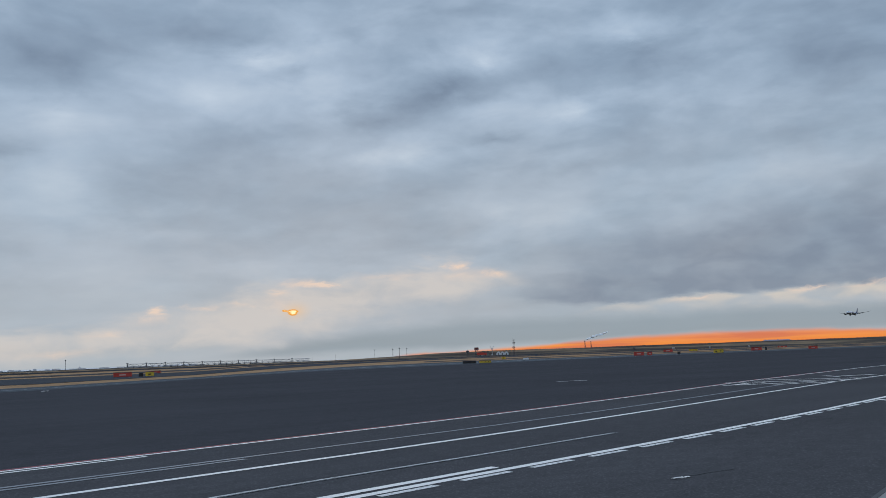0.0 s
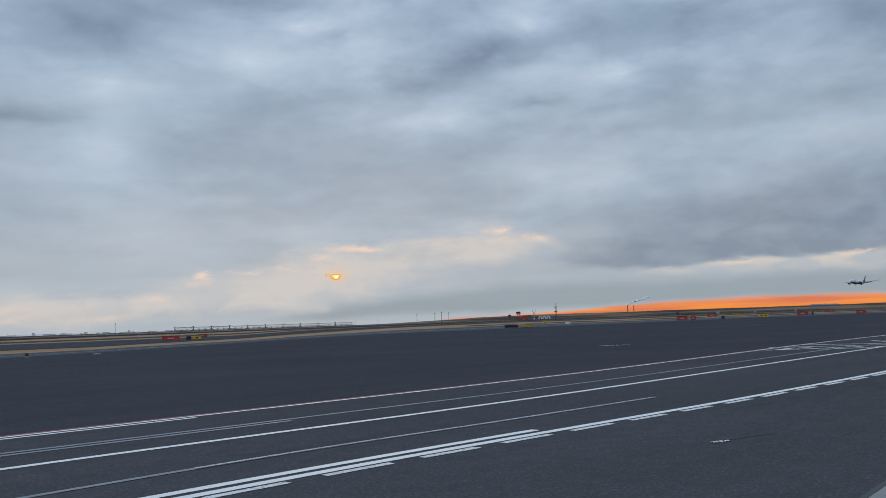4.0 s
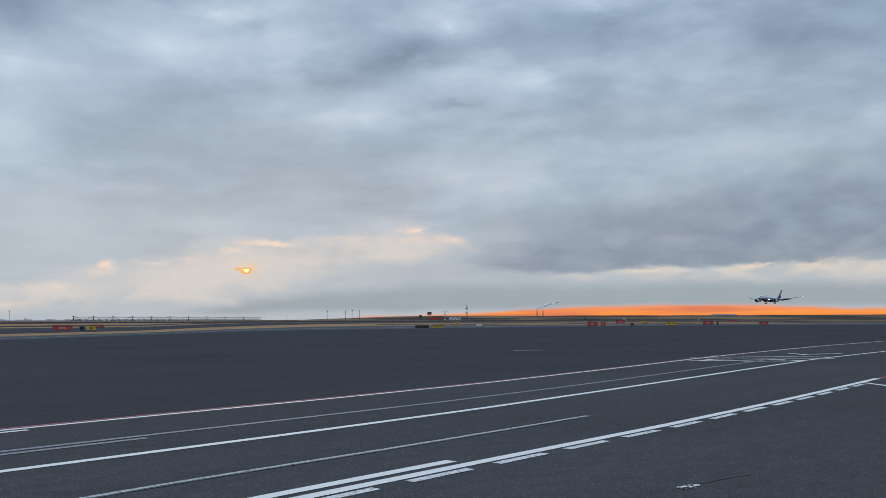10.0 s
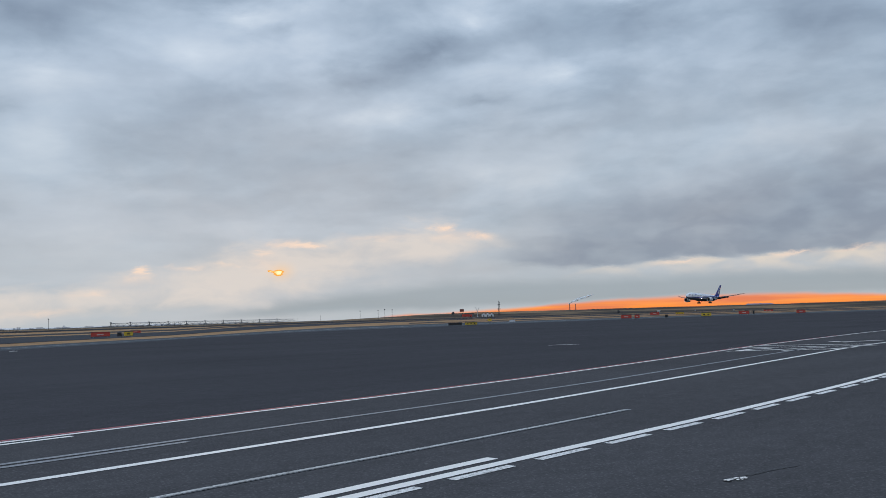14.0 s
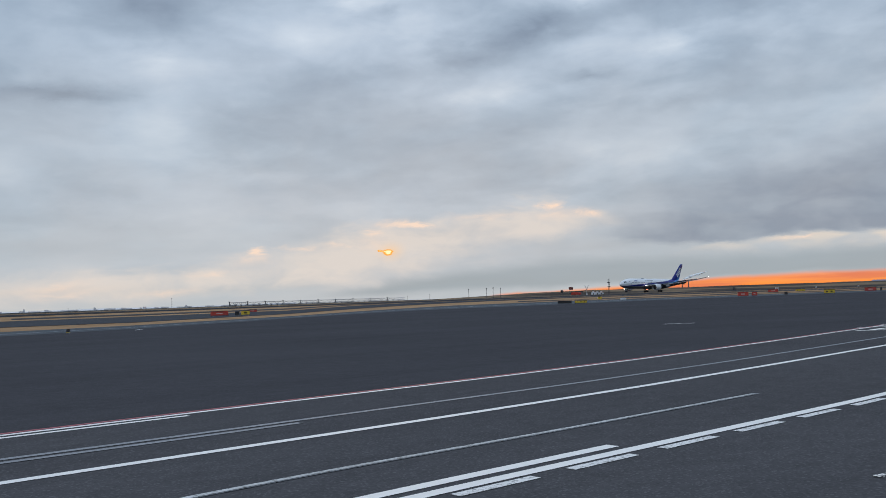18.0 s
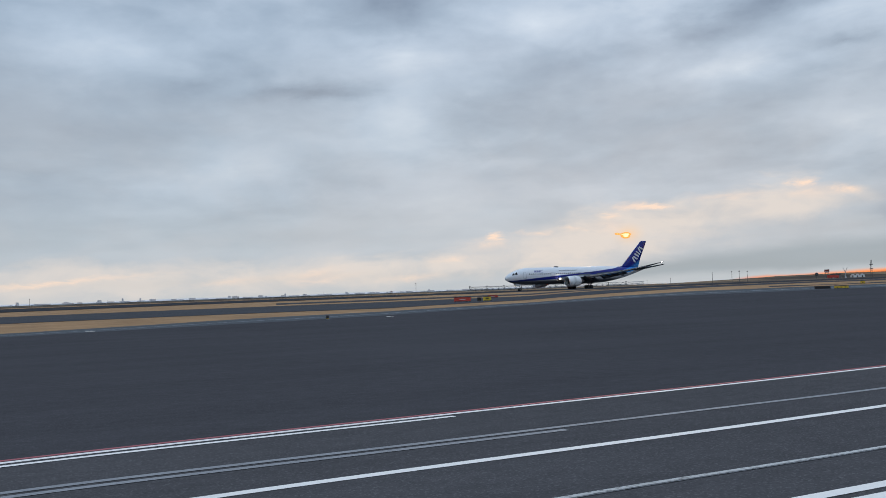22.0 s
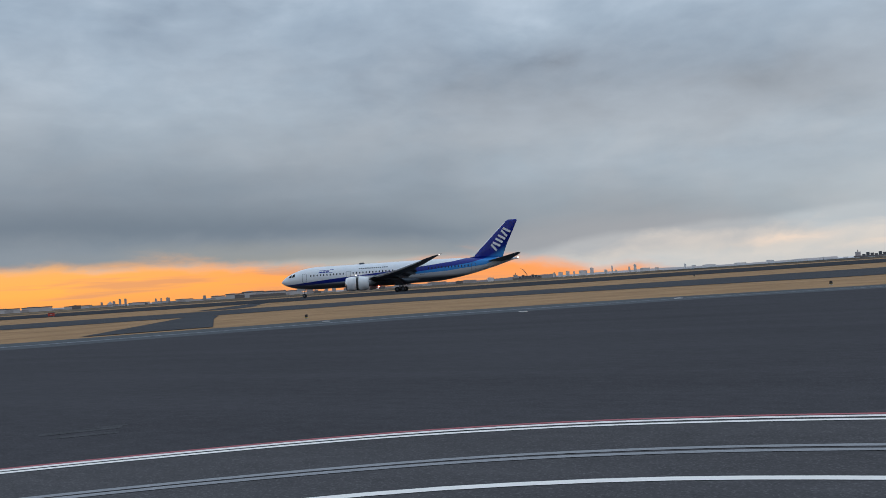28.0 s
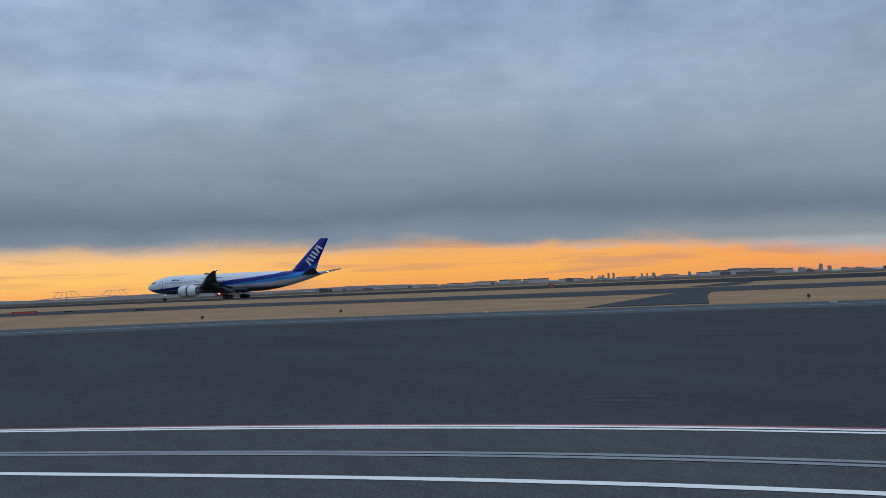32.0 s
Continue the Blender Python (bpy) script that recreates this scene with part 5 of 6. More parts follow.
def field_mast(name, az, el0, el1, r, label, rungs=0, red=False):
    """A slender mast, its head el1 degrees up."""
    z0 = rise(r)
    top = 1.5 + r * math.tan(radians(el1)) - z0
    ob = empty(name, at_polar(az, r), label, "mast")
    w = top * 0.045
    if rungs:
        for k in (-1, 1):
            for j in (-1, 1):
                part("leg", rod(B(), (k * w, j * w, -0.1), (k * w * 0.7, j * w * 0.7, top), w * 0.22, seg=6), M_RED if red else M_DARKSTEEL, ob)
        for i in range(rungs):
            z = top * (i + 0.5) / rungs
            bm = B()
            for a, b in (((-w, -w), (w, w)), ((-w, w), (w, -w))):
                rod(bm, (a[0], a[1], z - top * 0.4 / rungs), (b[0], b[1], z + top * 0.4 / rungs), w * 0.14, seg=5)
            part("brace", bm, M_WHITE_THING if red and i % 2 else M_DARKSTEEL, ob)
        for k, z in enumerate((0.45, 0.72)):
            part("platform", box(B(), 0, 0, top * z, w * 4, w * 4, top * 0.05), M_DARKSTEEL, ob)
    else:
        part("pole", rod(B(), (0, 0, -0.1), (0, 0, top), w * 0.5, w * 0.3), M_DARKSTEEL, ob)
        part("head", box(B(), 0, 0, top, w * 2.4, w * 1.6, w * 2), M_DARKSTEEL, ob)
    return ob


field_mast("lattice_mast", 40.37, 0, 0.92, 900, "dark lattice mast with platforms at the field's edge", 7)
for _az, _e in ((49.13, 0.5), (48.0, 0.52), (47.58, 0.55), (47.12, 0.52), (51.6, 0.28), (53.0, 0.2), (53.9, 0.12), (90.2, 0.32), (67.4, 0.5), (96.8, 0.2), (169.5, 0.06), (157.8, 0.06), (78.5, 0.18), (88.8, 0.12), (86.0, 0.12), (82.1, 0.1), (73.2, 0.14), (72.6, 0.1), (112.6, 0.3), (146.0, 0.25)):
    field_mast("lamp_mast", _az, 0, _e, 700, "thin dark pole on the horizon")


# ---- approach light pier ----
def light_pier():
    """A long trestle on legs, with rails and lamp bars, running across the view."""
    ob = empty("approach_light_pier", pose(0, 0, 0), "long pale steel approach-light pier on legs", "pier")
    n = 30
    pts = []
    for i in range(n + 1):
        u = i / n
        az, r = radians(64.0 - 10.8 * u), 620 + 380 * u
        pts.append(Vector((r * math.cos(az), r * math.sin(az), 0)))
    for i in range(n):
        a, b = pts[i], pts[i + 1]
        k = (a.length / 620) ** 0.4
        up = lambda p, z: p + Vector((0, 0, (z - 0.45) * (p.length / 620) ** 0.4))
        part("girder", rod(rod(B(), up(a, 2.1), up(b, 2.1), 0.24 * k, seg=5), up(a, 3.9), up(b, 3.9), 0.2 * k, seg=5), M_STEEL, ob)
        mid = (a + b) / 2
        part("brace", rod(rod(B(), up(a, 2.1), up(mid, 3.9), 0.14 * k, seg=4), up(mid, 3.9), up(b, 2.1), 0.14 * k, seg=4), M_DARKSTEEL, ob)
        part("post", rod(B(), up(a, 2.1), up(a, 3.9 if i % 3 else 4.4), (0.12 if i % 3 else 0.3) * k, seg=6), M_STEEL if i % 3 else M_DARKSTEEL, ob)
        part("leg", rod(B(), a + Vector((0, 0, 0.3)), up(a, 2.1), 0.34 * k, seg=6), M_DARKSTEEL, ob)
        if i % 3 == 0:
            d = (b - a).normalized()
            part("lamp_bar", rod(B(), up(a, 4.4) - d * 2.2, up(a, 4.4) + d * 2.2, 0.16 * k, seg=5), M_DARKSTEEL, ob)
            part("pier_head", box(B(), a.x, a.y, 0.3, 3.0, 3.0, 1.3), M_CONCRETE, ob)
    return ob


light_pier()


# ---- embankment, stacks and plume ----
def ridge(name, a0, a1, r, spread, height, mat, label, category, steps=60, seed=3):
    bm = B()
    rng = random.Random(seed)
    rows = []
    for i in range(steps + 1):
        u = i / steps
        az = a0 + (a1 - a0) * u
        c, s = math.cos(radians(az)), math.sin(radians(az))
        h = height(u) * (1 + 0.05 * rng.uniform(-1, 1))
        rows.append([bm.verts.new(((r + d) * c, (r + d) * s, z)) for d, z in ((-spread, 0.4), (-spread * 0.4, 0.4 + h * 0.7), (0, 0.4 + h), (spread * 0.5, 0.4 + h * 0.8), (spread, 0.3))])
    for p, q in zip(rows, rows[1:]):
        for j in range(4):
            bm.faces.new((p[j], p[j + 1], q[j + 1], q[j]))
    return tagged(part(name, bm, mat, smooth=True), label, category, kind="structure")


ridge("ground_embankment", 54, -20, 1300, 180, lambda u: 6.3 * smooth(0, 0.16, u), M_BANK, "dark low embankment along the shore", "ground")
ridge("backdrop_mountain", 25.9, 22.9, 4500, 120, lambda u: 24 * smooth(0, 0.2, u) * (1 - smooth(0.55, 1.0, u) * 0.8), M_MOUNTAIN, "flat-topped blue mountain far away", "mountain", 30, 8)
ridge("backdrop_shore", 123.5, 112.5, 4300, 100, lambda u: 9 + 8 * smooth(0.5, 0.9, u), M_HAZE_DARK, "low dark far shore", "shore", 50, 5)
ridge("backdrop_shore_west", 186, 150, 4300, 100, lambda u: 12 + 8 * math.sin(u * 9) ** 2, M_HAZE_DARK, "low dark far shore", "shore", 70, 6)
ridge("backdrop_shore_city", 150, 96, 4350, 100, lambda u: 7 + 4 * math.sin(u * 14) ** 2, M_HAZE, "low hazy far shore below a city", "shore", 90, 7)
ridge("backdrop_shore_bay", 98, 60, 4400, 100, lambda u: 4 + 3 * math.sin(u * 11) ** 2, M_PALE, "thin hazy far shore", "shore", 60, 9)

for _az, _h in ((35.95, 30), (35.58, 28)):
    ob = empty("chimney", at_polar(_az, 2600, 0.3), "tall thin chimney stack on the horizon", "chimney", "power station stacks")
    part("shaft", rod(B(), (0, 0, 0), (0, 0, _h), 1.5, 1.0, 14), M_DARKSTEEL, ob)
    part("rim", rod(B(), (0, 0, _h - 2), (0, 0, _h + 0.6), 1.2, seg=14), M_HAZE, ob)


def plume(az, r, z0, drift, climb, n, seed, fat=1.0):
    """Steam from a stack, in thin lumps end to end that drift with the wind."""
    ob = empty("steam_plume", at_polar(az, r, z0), "thin pale steam drifting from a chimney", "steam")
    rng = random.Random(seed)
    way = [Vector((drift * (k / n), rng.uniform(-1, 1), climb * (k / n) ** 0.75 + rng.uniform(-2.6, 3.4) * fat * (0.15 + k / n))) for k in range(n + 1)]
    size = [fat * (0.9 + 4.4 * math.sin(math.pi * min(1, 0.12 + k / n * 0.88)) * rng.uniform(0.6, 1.25)) for k in range(n + 1)]
    lean = Matrix.Rotation(radians(-42), 3, "X")
    for k in range(n):
        bm = B()
        bmesh.ops.create_icosphere(bm, subdivisions=3, radius=size[k])
        for v in bm.verts:
            v.co *= 1 + 0.5 * noise.noise(v.co * 1.5 / size[k] + Vector((k, 0, seed)))
            v.co = lean @ Vector((v.co.x * 1.9, v.co.y * 1.25, v.co.z * 0.3)) + way[k]
        part("puff", bm, M_STEAM, ob, smooth=True)
    return ob


plume(35.95, 2600, 30.5, -72, 24, 22, 4, 0.55)


# ---- far buildings ----
def building(az, wide, high, r=4000, mat=None, kind="block", label="hazy far office block on the skyline", base=0.2, roof_mat=None):
    """A far building: body, roof plant and window bands; wide and high in degrees."""
    w, h = r * math.tan(radians(wide)), r * math.tan(radians(high)) + 1.3
    ob = empty("building", at_polar(az, r, base), label, "building")
    mat = mat or M_HAZE
    d = min(w, 30)
    if kind == "spire":
        part("wall", loft(B(), [[Vector((k[0] * s, k[1] * s, z)) for k in ((-w / 2, -d / 2), (w / 2, -d / 2), (w / 2, d / 2), (-w / 2, d / 2))] for s, z in ((1, 0), (0.9, h * 0.45), (0.4, h * 0.8), (0.05, h))]), mat, ob)
    else:
        part("wall", box(B(), 0, 0, 0, w, d, h), mat, ob)
        part("roof", box(B(), 0, 0, h, w * 1.02, d * 1.02, max(0.3, h * (0.22 if roof_mat else 0.02))), roof_mat or (M_HAZE if mat == M_PALE else M_HAZE_DARK), ob)
        part("roof_plant", box(B(), w * 0.15, 0, h + max(0.3, h * (0.22 if roof_mat else 0.02)), w * 0.35, d * 0.4, h * 0.07 + 0.5), mat, ob)
        n = max(1, min(5, int(h / 7)))
        for i in range(n):
            part("window_band", box(B(), 0, -d / 2 - 0.1, h * (i + 0.35) / n, w * 0.86, 0.2, h * 0.32 / n), M_HAZE if mat == M_PALE else M_HAZE_DARK, ob)
    return ob


# towers of the western skyline: azimuth, width, height in degrees
for _az, _w, _h in ((140.30, 0.12, 0.32), (139.62, 0.16, 0.34), (139.28, 0.13, 0.48), (138.97, 0.13, 0.48), (137.24, 0.12, 0.34), (136.93, 0.10, 0.34), (136.54, 0.22, 0.36), (134.40, 0.18, 0.34), (128.00, 0.42, 0.3), (126.96, 0.2, 0.5), (126.50, 0.22, 0.34), (127.6, 0.24, 0.24), (125.7, 0.4, 0.2), (124.9, 0.5, 0.17)):
    building(_az, _w, _h * 0.82)
building(139.83, 0.4, 0.3, kind="spire", label="hazy far building with a pointed roof")
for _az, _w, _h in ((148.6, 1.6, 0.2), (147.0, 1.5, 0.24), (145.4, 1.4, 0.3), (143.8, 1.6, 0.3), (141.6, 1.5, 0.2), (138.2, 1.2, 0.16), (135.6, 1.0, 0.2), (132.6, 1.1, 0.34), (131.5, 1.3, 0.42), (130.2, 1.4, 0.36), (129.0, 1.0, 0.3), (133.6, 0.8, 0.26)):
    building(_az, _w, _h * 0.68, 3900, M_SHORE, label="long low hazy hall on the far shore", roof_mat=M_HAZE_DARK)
building(130.6, 2.2, 0.15, 3000, M_HAZE_DARK, label="long terminal hall with a pale roof and dark front", roof_mat=M_SHORE)
# small low halls and sheds between the towers
_rng = random.Random(12)
for _k in range(26):
    building(118 + 41 * (_k + _rng.uniform(0, 0.8)) / 26, _rng.uniform(0.14, 0.6), _rng.uniform(0.06, 0.19), 3700, M_HAZE if _k % 3 else M_HAZE_DARK, label="low hazy shed on the far shore")
for _k in range(40):
    building(119 + 42 * (_k + _rng.uniform(0, 0.6)) / 40, _rng.uniform(0.7, 1.3), _rng.uniform(0.04, 0.11), 4000, M_SHORE if _k % 2 else M_HAZE, label="low pale hall on the far shore below the city")
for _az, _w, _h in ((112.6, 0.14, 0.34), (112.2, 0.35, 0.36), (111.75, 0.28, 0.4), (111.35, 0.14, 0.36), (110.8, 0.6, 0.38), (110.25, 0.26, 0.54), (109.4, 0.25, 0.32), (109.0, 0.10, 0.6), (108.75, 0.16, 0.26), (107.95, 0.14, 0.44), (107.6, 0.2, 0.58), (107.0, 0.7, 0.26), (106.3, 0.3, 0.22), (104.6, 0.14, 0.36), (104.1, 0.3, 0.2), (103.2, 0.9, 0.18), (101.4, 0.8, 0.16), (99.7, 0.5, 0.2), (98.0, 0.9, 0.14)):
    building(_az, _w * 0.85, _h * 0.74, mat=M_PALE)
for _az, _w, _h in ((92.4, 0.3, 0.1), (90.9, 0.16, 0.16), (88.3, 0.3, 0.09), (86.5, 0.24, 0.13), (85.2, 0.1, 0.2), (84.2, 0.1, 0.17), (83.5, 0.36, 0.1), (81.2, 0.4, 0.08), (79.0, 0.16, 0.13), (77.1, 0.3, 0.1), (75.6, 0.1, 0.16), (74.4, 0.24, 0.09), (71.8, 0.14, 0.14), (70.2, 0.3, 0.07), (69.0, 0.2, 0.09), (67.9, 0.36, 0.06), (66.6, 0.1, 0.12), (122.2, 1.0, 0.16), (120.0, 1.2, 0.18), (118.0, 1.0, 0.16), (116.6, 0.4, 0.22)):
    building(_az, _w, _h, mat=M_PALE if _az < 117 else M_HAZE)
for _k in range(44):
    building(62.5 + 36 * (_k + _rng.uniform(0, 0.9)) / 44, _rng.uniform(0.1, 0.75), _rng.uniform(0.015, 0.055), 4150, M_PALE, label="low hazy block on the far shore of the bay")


def boat(az, wide, r, label, crane=False):
    """A low dark vessel: hull, deck load and bridge."""
    L = r * math.tan(radians(wide))
    ob = empty("ship", at_polar(az, r, 0.3), label, "ship")
    hull = [[Vector((-L / 2 * f, -L * 0.06, 0)), Vector((L / 2 * f, -L * 0.06, 0)), Vector((L / 2 * f, L * 0.06, 0)), Vector((-L / 2 * f, L * 0.06, 0))] for f in (0.92, 1.0)]
    for v in hull[1]:
        v.z = L * 0.06
    part("hull", loft(B(), hull), M_HAZE_DARK, ob)
    for k in range(7):
        part("deck_load", box(B(), -L * 0.40 + k * L * 0.105, 0, L * 0.06, L * 0.085, L * 0.09, L * (0.035 + 0.025 * (k % 3))), M_DARKSTEEL, ob)
    part("bridge", box(B(), L * 0.38, 0, L * 0.06, L * 0.14, L * 0.1, L * 0.11), M_HAZE, ob)
    part("mast", rod(B(), (L * 0.38, 0, L * 0.17), (L * 0.38, 0, L * 0.23), L * 0.008), M_DARKSTEEL, ob)
    if crane:
        part("crane_post", rod(B(), (0, 0, L * 0.06), (0, 0, L * 0.17), L * 0.012), M_DARKSTEEL, ob)
        part("crane_jib", rod(rod(B(), (0, 0, L * 0.16), (L * 0.13, 0, L * 0.34), L * 0.01), (L * 0.13, 0, L * 0.34), (L * 0.2, 0, L * 0.36), L * 0.006), M_DARKSTEEL, ob)
    return ob


boat(94.15, 2.05, 1500, "long dark moored ship with deck load")
boat(162.8, 1.5, 2600, "dark work ship with a crane jib", True)
boat(114.3, 1.9, 3200, "dark work ship with a crane jib", True)


def gate_bridge(az0, az1, r):
    """A long bridge with a truss peak on each side of its middle span."""
    ob = empty("truss_bridge", pose(0, 0, 0), "far steel truss bridge with two peaks", "bridge")
    up = lambda e: 1.5 + r * math.tan(radians(e))
    spot = lambda a, e: Vector((r * math.cos(radians(a)), r * math.sin(radians(a)), up(e)))
    az = lambda u: az0 + (az1 - az0) * u
    deck = lambda u: 0.06 + 0.2 * math.sin(math.pi * min(1, max(0, u))) ** 0.8
    n = 16
    for i in range(n):
        part("deck", rod(B(), spot(az(i / n), deck(i / n)), spot(az((i + 1) / n), deck((i + 1) / n)), 2.0, seg=5), M_HAZE, ob)
    for c in (0.32, 0.68):
        for du in (-0.11, -0.05, 0.0, 0.05, 0.11):
            part("truss_bar", rod(B(), spot(az(c + du), deck(c + du)), spot(az(c + du * 0.45), 0.58), 0.9, seg=5), M_HAZE, ob)
        part("truss_top", rod(B(), spot(az(c - 0.1), 0.55), spot(az(c + 0.1), 0.6), 0.9, seg=5), M_HAZE, ob)
        part("pier", rod(B(), spot(az(c), -0.02), spot(az(c), deck(c)), 3.0, seg=6), M_HAZE_DARK, ob)
    return ob


gate_bridge(174.6, 167.2, 4300)


def service_truck(az, r, mat, label, long=6.0, name="service_truck"):
    ob = empty(name, at_polar(az, r), label, "truck")
    part("cab", box(B(), -long * 0.36, 0, 0.5, long * 0.26, 2.0, 1.9, 0.12), mat, ob)
    part("cargo_body", box(B(), long * 0.13, 0, 0.6, long * 0.7, 2.1, 2.2, 0.08), mat, ob)
    part("windscreen", box(B(), -long * 0.36, -1.0, 1.5, long * 0.2, 0.06, 0.6), M_GLASS, ob)
    for k in (-0.34, 0.12, 0.34):
        for j in (-0.9, 0.9):
            part("wheel", rod(B(), (k * long, j - 0.14, 0.45), (k * long, j + 0.14, 0.45), 0.45, seg=14), M_TYRE, ob)
    return ob


ob = empty("marker_block", at_polar(39.53, 150), "low white concrete marker block beside the taxiway", "marker block")
part("block", box(B(), 0, 0, -0.02, 0.95, 0.5, 0.3, 0.05), M_WHITE_THING, ob)
part("foot", box(B(), 0, 0, -0.03, 1.1, 0.65, 0.06, 0.01), M_CONCRETE, ob)
service_truck(157.1, 620, M_DARKSTEEL, "dark service truck far out on the field", 9)
service_truck(154.4, 900, M_HAZE_DARK, "dark service truck far out on the field", 10)
service_truck(42.4, 800, M_RED, "red maintenance truck on the embankment", 9)
service_truck(78.6, 900, M_PALE, "pale service truck far out on the field", 7)


def shelter(az, r, label):
    """A small white peaked equipment shelter."""
    ob = empty("shelter", at_polar(az, r, turn=180), label, "shelter")
    part("wall", box(B(), 0, 0, 0, 5, 4, 2.2), M_WHITE_THING, ob)
    part("roof", loft(B(), [[Vector((x, y, 2.2)) for x, y in ((-2.7, -2.2), (2.7, -2.2), (2.7, 2.2), (-2.7, 2.2))], [Vector((x, y, 3.9)) for x, y in ((-0.3, -2.2), (0.3, -2.2), (0.3, 2.2), (-0.3, 2.2))]]), M_WHITE_THING, ob)
    part("door", box(B(), 0, -2.03, 0, 1.1, 0.08, 1.9), M_DARKSTEEL, ob)
    return ob


for _az in (41.35, 41.1, 40.85):
    shelter(_az, 1090, "small white peaked equipment shelter")


def radar_station(az, r):
    """A low dark equipment house with a lattice tower that carries a boxy radar head."""
    ob = empty("radar_station", at_polar(az, r, turn=180), "dark radar tower beside a low equipment house", "radar station")
    house = part("house", box(B(), 7.5, 0, -0.1, 9, 5, 3.6, 0.08), M_HAZE_DARK, ob)
    part("roof", box(B(), 7.5, 0, 3.48, 9.5, 5.5, 0.3), M_DARKSTEEL, house)
    part("door", box(B(), 5, -2.55, 0, 1.2, 0.1, 2.1), M_STEEL, house)
    for k in (-1, 1):
        for j in (-1, 1):
            part("leg", rod(B(), (k * 1.3, j * 1.3, -0.1), (k * 1.0, j * 1.0, 5.4), 0.16, seg=6), M_DARKSTEEL, ob)
    for z in (1.4, 3.2):
        brace = B()
        for k in (-1, 1):
            rod(brace, (-1.2 * k, -1.2, z - 0.8), (1.2 * k, -1.2, z + 0.8), 0.1, seg=5)
        part("brace", brace, M_DARKSTEEL, ob)
    part("platform", box(B(), 0, 0, 5.35, 3.4, 3.4, 0.25), M_STEEL, ob)
    part("radar_head", box(B(), 0, 0, 5.6, 4.2, 1.6, 2.6, 0.35), M_RUST, ob, "dull red radar head")
    part("rail", box(B(), 0, -1.6, 6.3, 3.4, 0.08, 0.1), M_WHITE_THING, ob)
    return ob


radar_station(42.72, 900)


def forked_mast(az, r, top):
    """A pole whose upper half parts into two arms."""
    ob = empty("forked_mast", at_polar(az, r, turn=180), "thin steel mast parting into two arms", "mast")
    part("pole", rod(B(), (0, 0, -0.1), (0, 0, top * 0.55), 0.3, 0.24), M_STEEL, ob)
    for k in (-1, 1):
        part("arm", rod(B(), (0, 0, top * 0.53), (k * 1.7, 0, top), 0.24, 0.16), M_STEEL, ob)
    part("foot_box", box(B(), 0, -0.5, -0.05, 1.3, 1.0, 1.3, 0.05), M_WHITE_THING, ob)
    return ob


forked_mast(41.74, 850, 9.0)


def dish_antenna(az, r):
    """A small dish on a short pole."""
    ob = empty("dish_antenna", at_polar(az, r, turn=180), "small dark dish antenna on a short pole", "antenna")
    part("pole", rod(B(), (0, 0, -0.1), (0, 0, 3.6), 0.2, 0.16), M_DARKSTEEL, ob)
    rings = [[Vector((q * math.cos(a), -0.5 * (q / 1.5) ** 2 - e, 4.2 + q * math.sin(a))) for a in np.linspace(0, 2 * math.pi, 15)[:-1]] for q, e in ((0.15, 0.0), (0.8, 0.0), (1.5, 0.0), (1.45, -0.12), (0.75, -0.12))]
    part("dish", loft(B(), rings), M_DARKSTEEL, ob, smooth=True)
    part("feed", rod(B(), (0, -0.1, 4.2), (0, -1.4, 4.2), 0.06, seg=6), M_STEEL, ob)
    return ob


dish_antenna(43.28, 900)


def field_cabinet(az, r, wide, high):
    """A white equipment cabinet on a plinth in the grass."""
    ob = empty("equipment_cabinet", at_polar(az, r, turn=180), "small white equipment cabinet out on the field", "cabinet", "field cabinets")
    part("plinth", box(B(), 0, 0, -0.05, wide + 0.2, 1.2, 0.25), M_CONCRETE, ob)
    part("body", box(B(), 0, 0, 0.2, wide, 1.0, high, 0.05), M_WHITE_THING, ob)
    part("door", box(B(), 0, -0.52, 0.35, wide * 0.8, 0.04, high - 0.3), M_STEEL, ob)
    part("roof", box(B(), 0, 0, 0.2 + high, wide + 0.15, 1.15, 0.1), M_WHITE_THING, ob)
    return ob


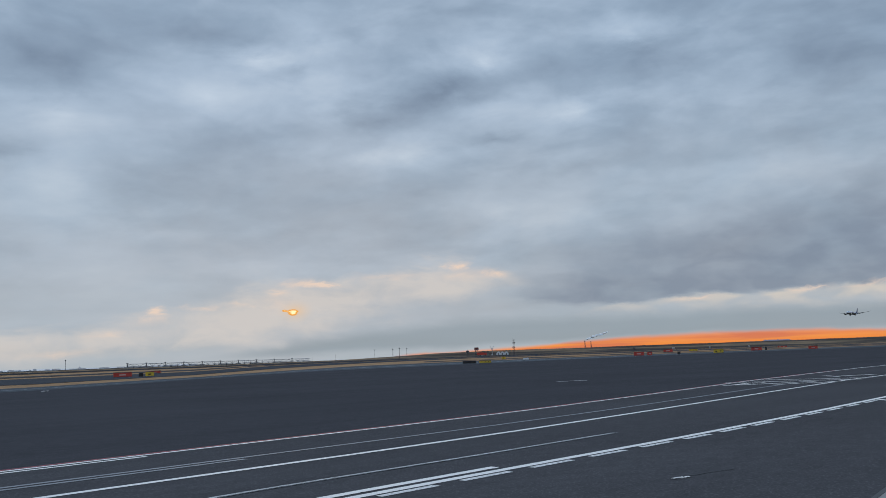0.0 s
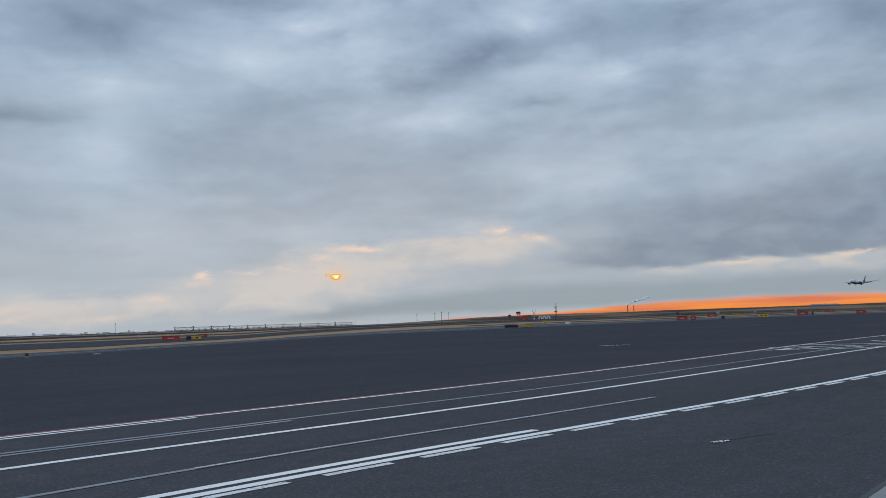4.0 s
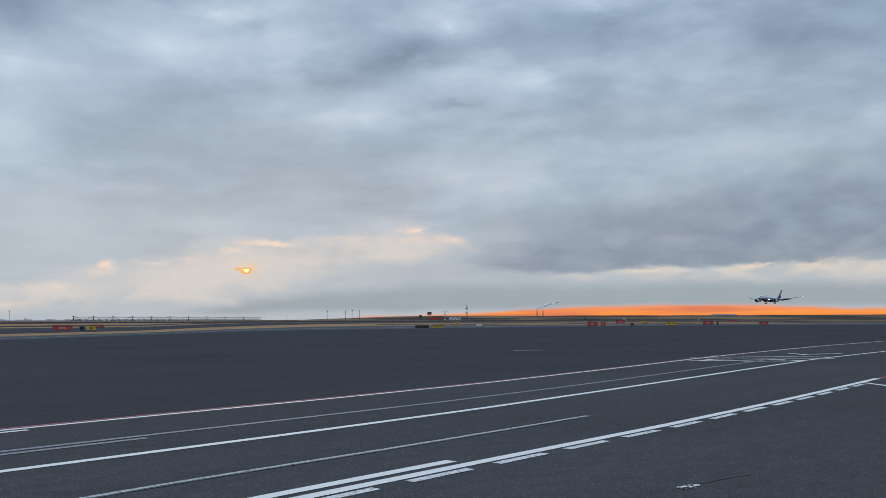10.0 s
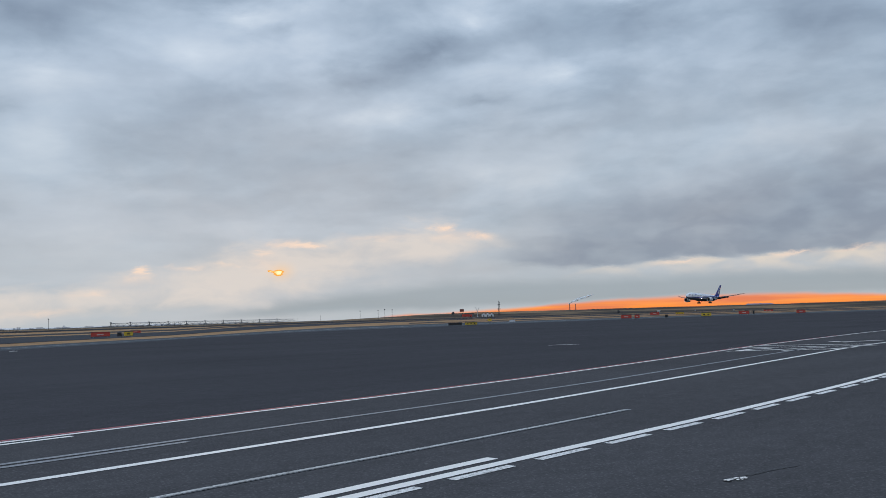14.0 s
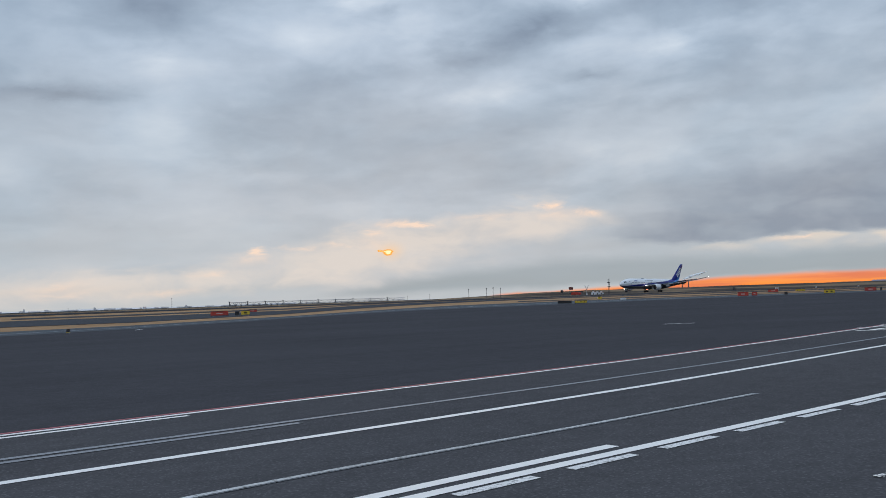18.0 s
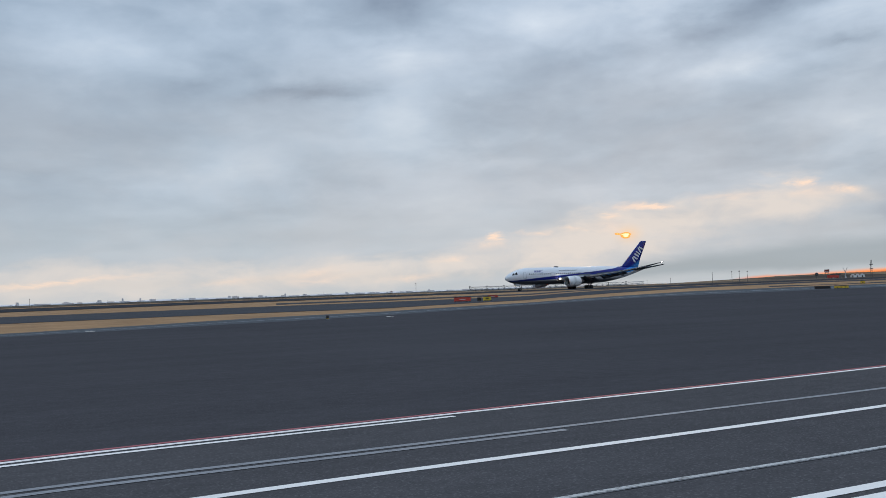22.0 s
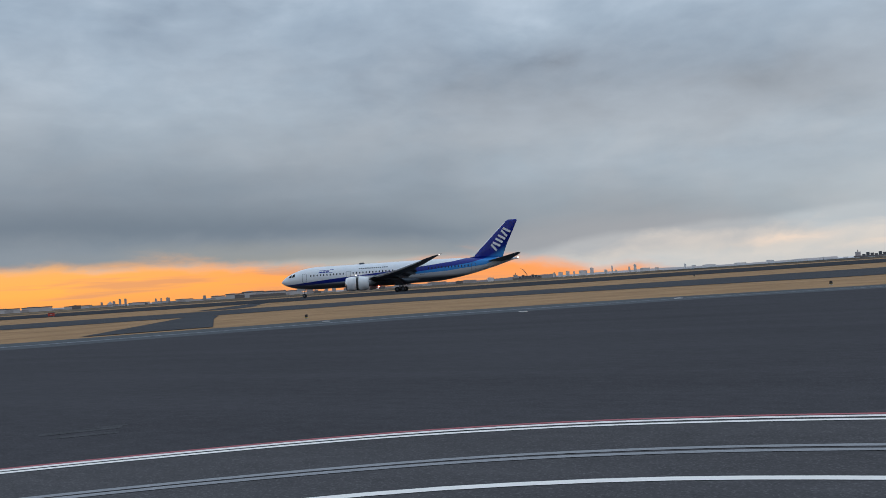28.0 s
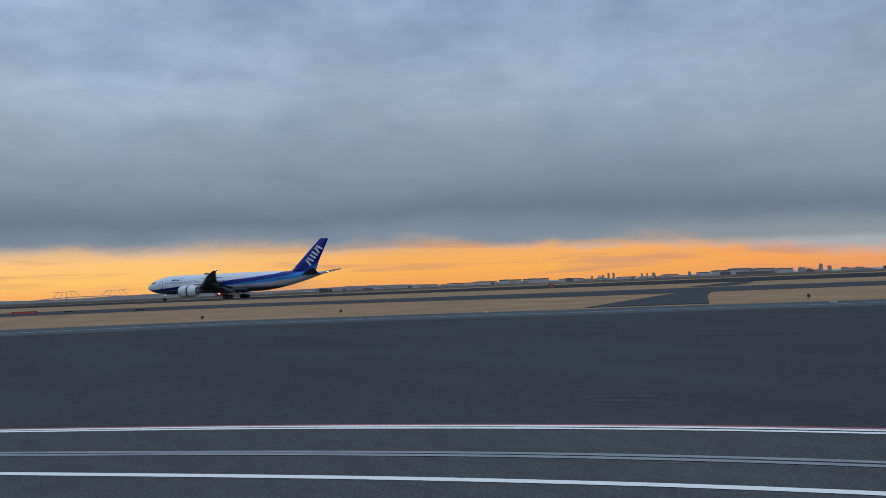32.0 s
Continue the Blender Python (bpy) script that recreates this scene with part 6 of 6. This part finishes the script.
for _az, _r, _w, _h in ((28.4, 480, 0.7, 0.5), (26.15, 440, 0.6, 0.4), (30.55, 440, 1.4, 0.75)):
    field_cabinet(_az, _r, _w, _h)
service_truck(32.95, 1000, M_DARKSTEEL, "small dark service truck out on the field", 2.6)
# ---- what moves ----
FLIGHT = (
    (0, 1860, 693, 53.2, 181), (1, 1766, 673, 51.4, 180.5), (2, 1670, 658, 49.4, 180.5), (3, 1574, 642, 43.2, 180.5), (6, 1318, 580, 29.1, 181.5), (7, 1261, 573, 25.9, 181.5), (8, 1197, 557, 23.6, 181), (9, 1088, 469, 21.3, 180), (10, 955, 386, 17.6, 179.3), (11, 882, 374, 14.8, 180), (12, 806, 365, 12.1, 180.8), (13, 739, 360, 8.7, 181), (14, 690, 364, 6.6, 181.3), (15.5, 602, 367, 4.2, 181.8), (17, 518, 362, 3.3, 182.4), (18, 432, 334, 1.3, 182.7), (19, 366, 317, 0.8, 182.6),
    (20, 298, 299, 0.7, 183.4), (21, 237, 284, 0.7, 184), (22, 178, 275, 0.7, 184.5), (23, 125, 274, 0.7, 184.5), (24, 76, 273, 0.7, 183.5),
    (25, 22, 264, 0.7, 187), (26, -30, 244, 0.7, 195.5), (26.5, -56, 235, 0.7, 199), (28.5, -150, 190, 0.7, 209.9), (29, -171, 177, 0.7, 212), (30, -209, 149, 0.7, 215.8),
    (31, -242, 117, 0.7, 219.1), (32, -274, 86, 0.7, 222))


def motions():
    rows = []
    for t, x, y, z, heading in FLIGHT:
        pitch = -3.0 if t < 16 else (-2.0 if t < 18 else (-1.0 if t < 19.5 else 0))
        rows.append((t, pose(x, y, z, 0, pitch, heading)))
    walk(airliner, rows)
    # spoilers rise after touchdown, then the engine sleeves slide back
    for panel, hinge in SPOILERS:
        down = hinge @ Matrix.Rotation(radians(-36), 4, "Y") @ hinge.inverted()
        walk(panel, [(0, down), (19.2, down), (20.2, pose(0, 0, 0)), (32, pose(0, 0, 0))])
    for sleeve in SLEEVES:
        walk(sleeve, [(0, pose(0.6, 0, 0)), (21.8, pose(0.6, 0, 0)), (23.2, pose(0, 0, 0)), (32, pose(0, 0, 0))])


motions()
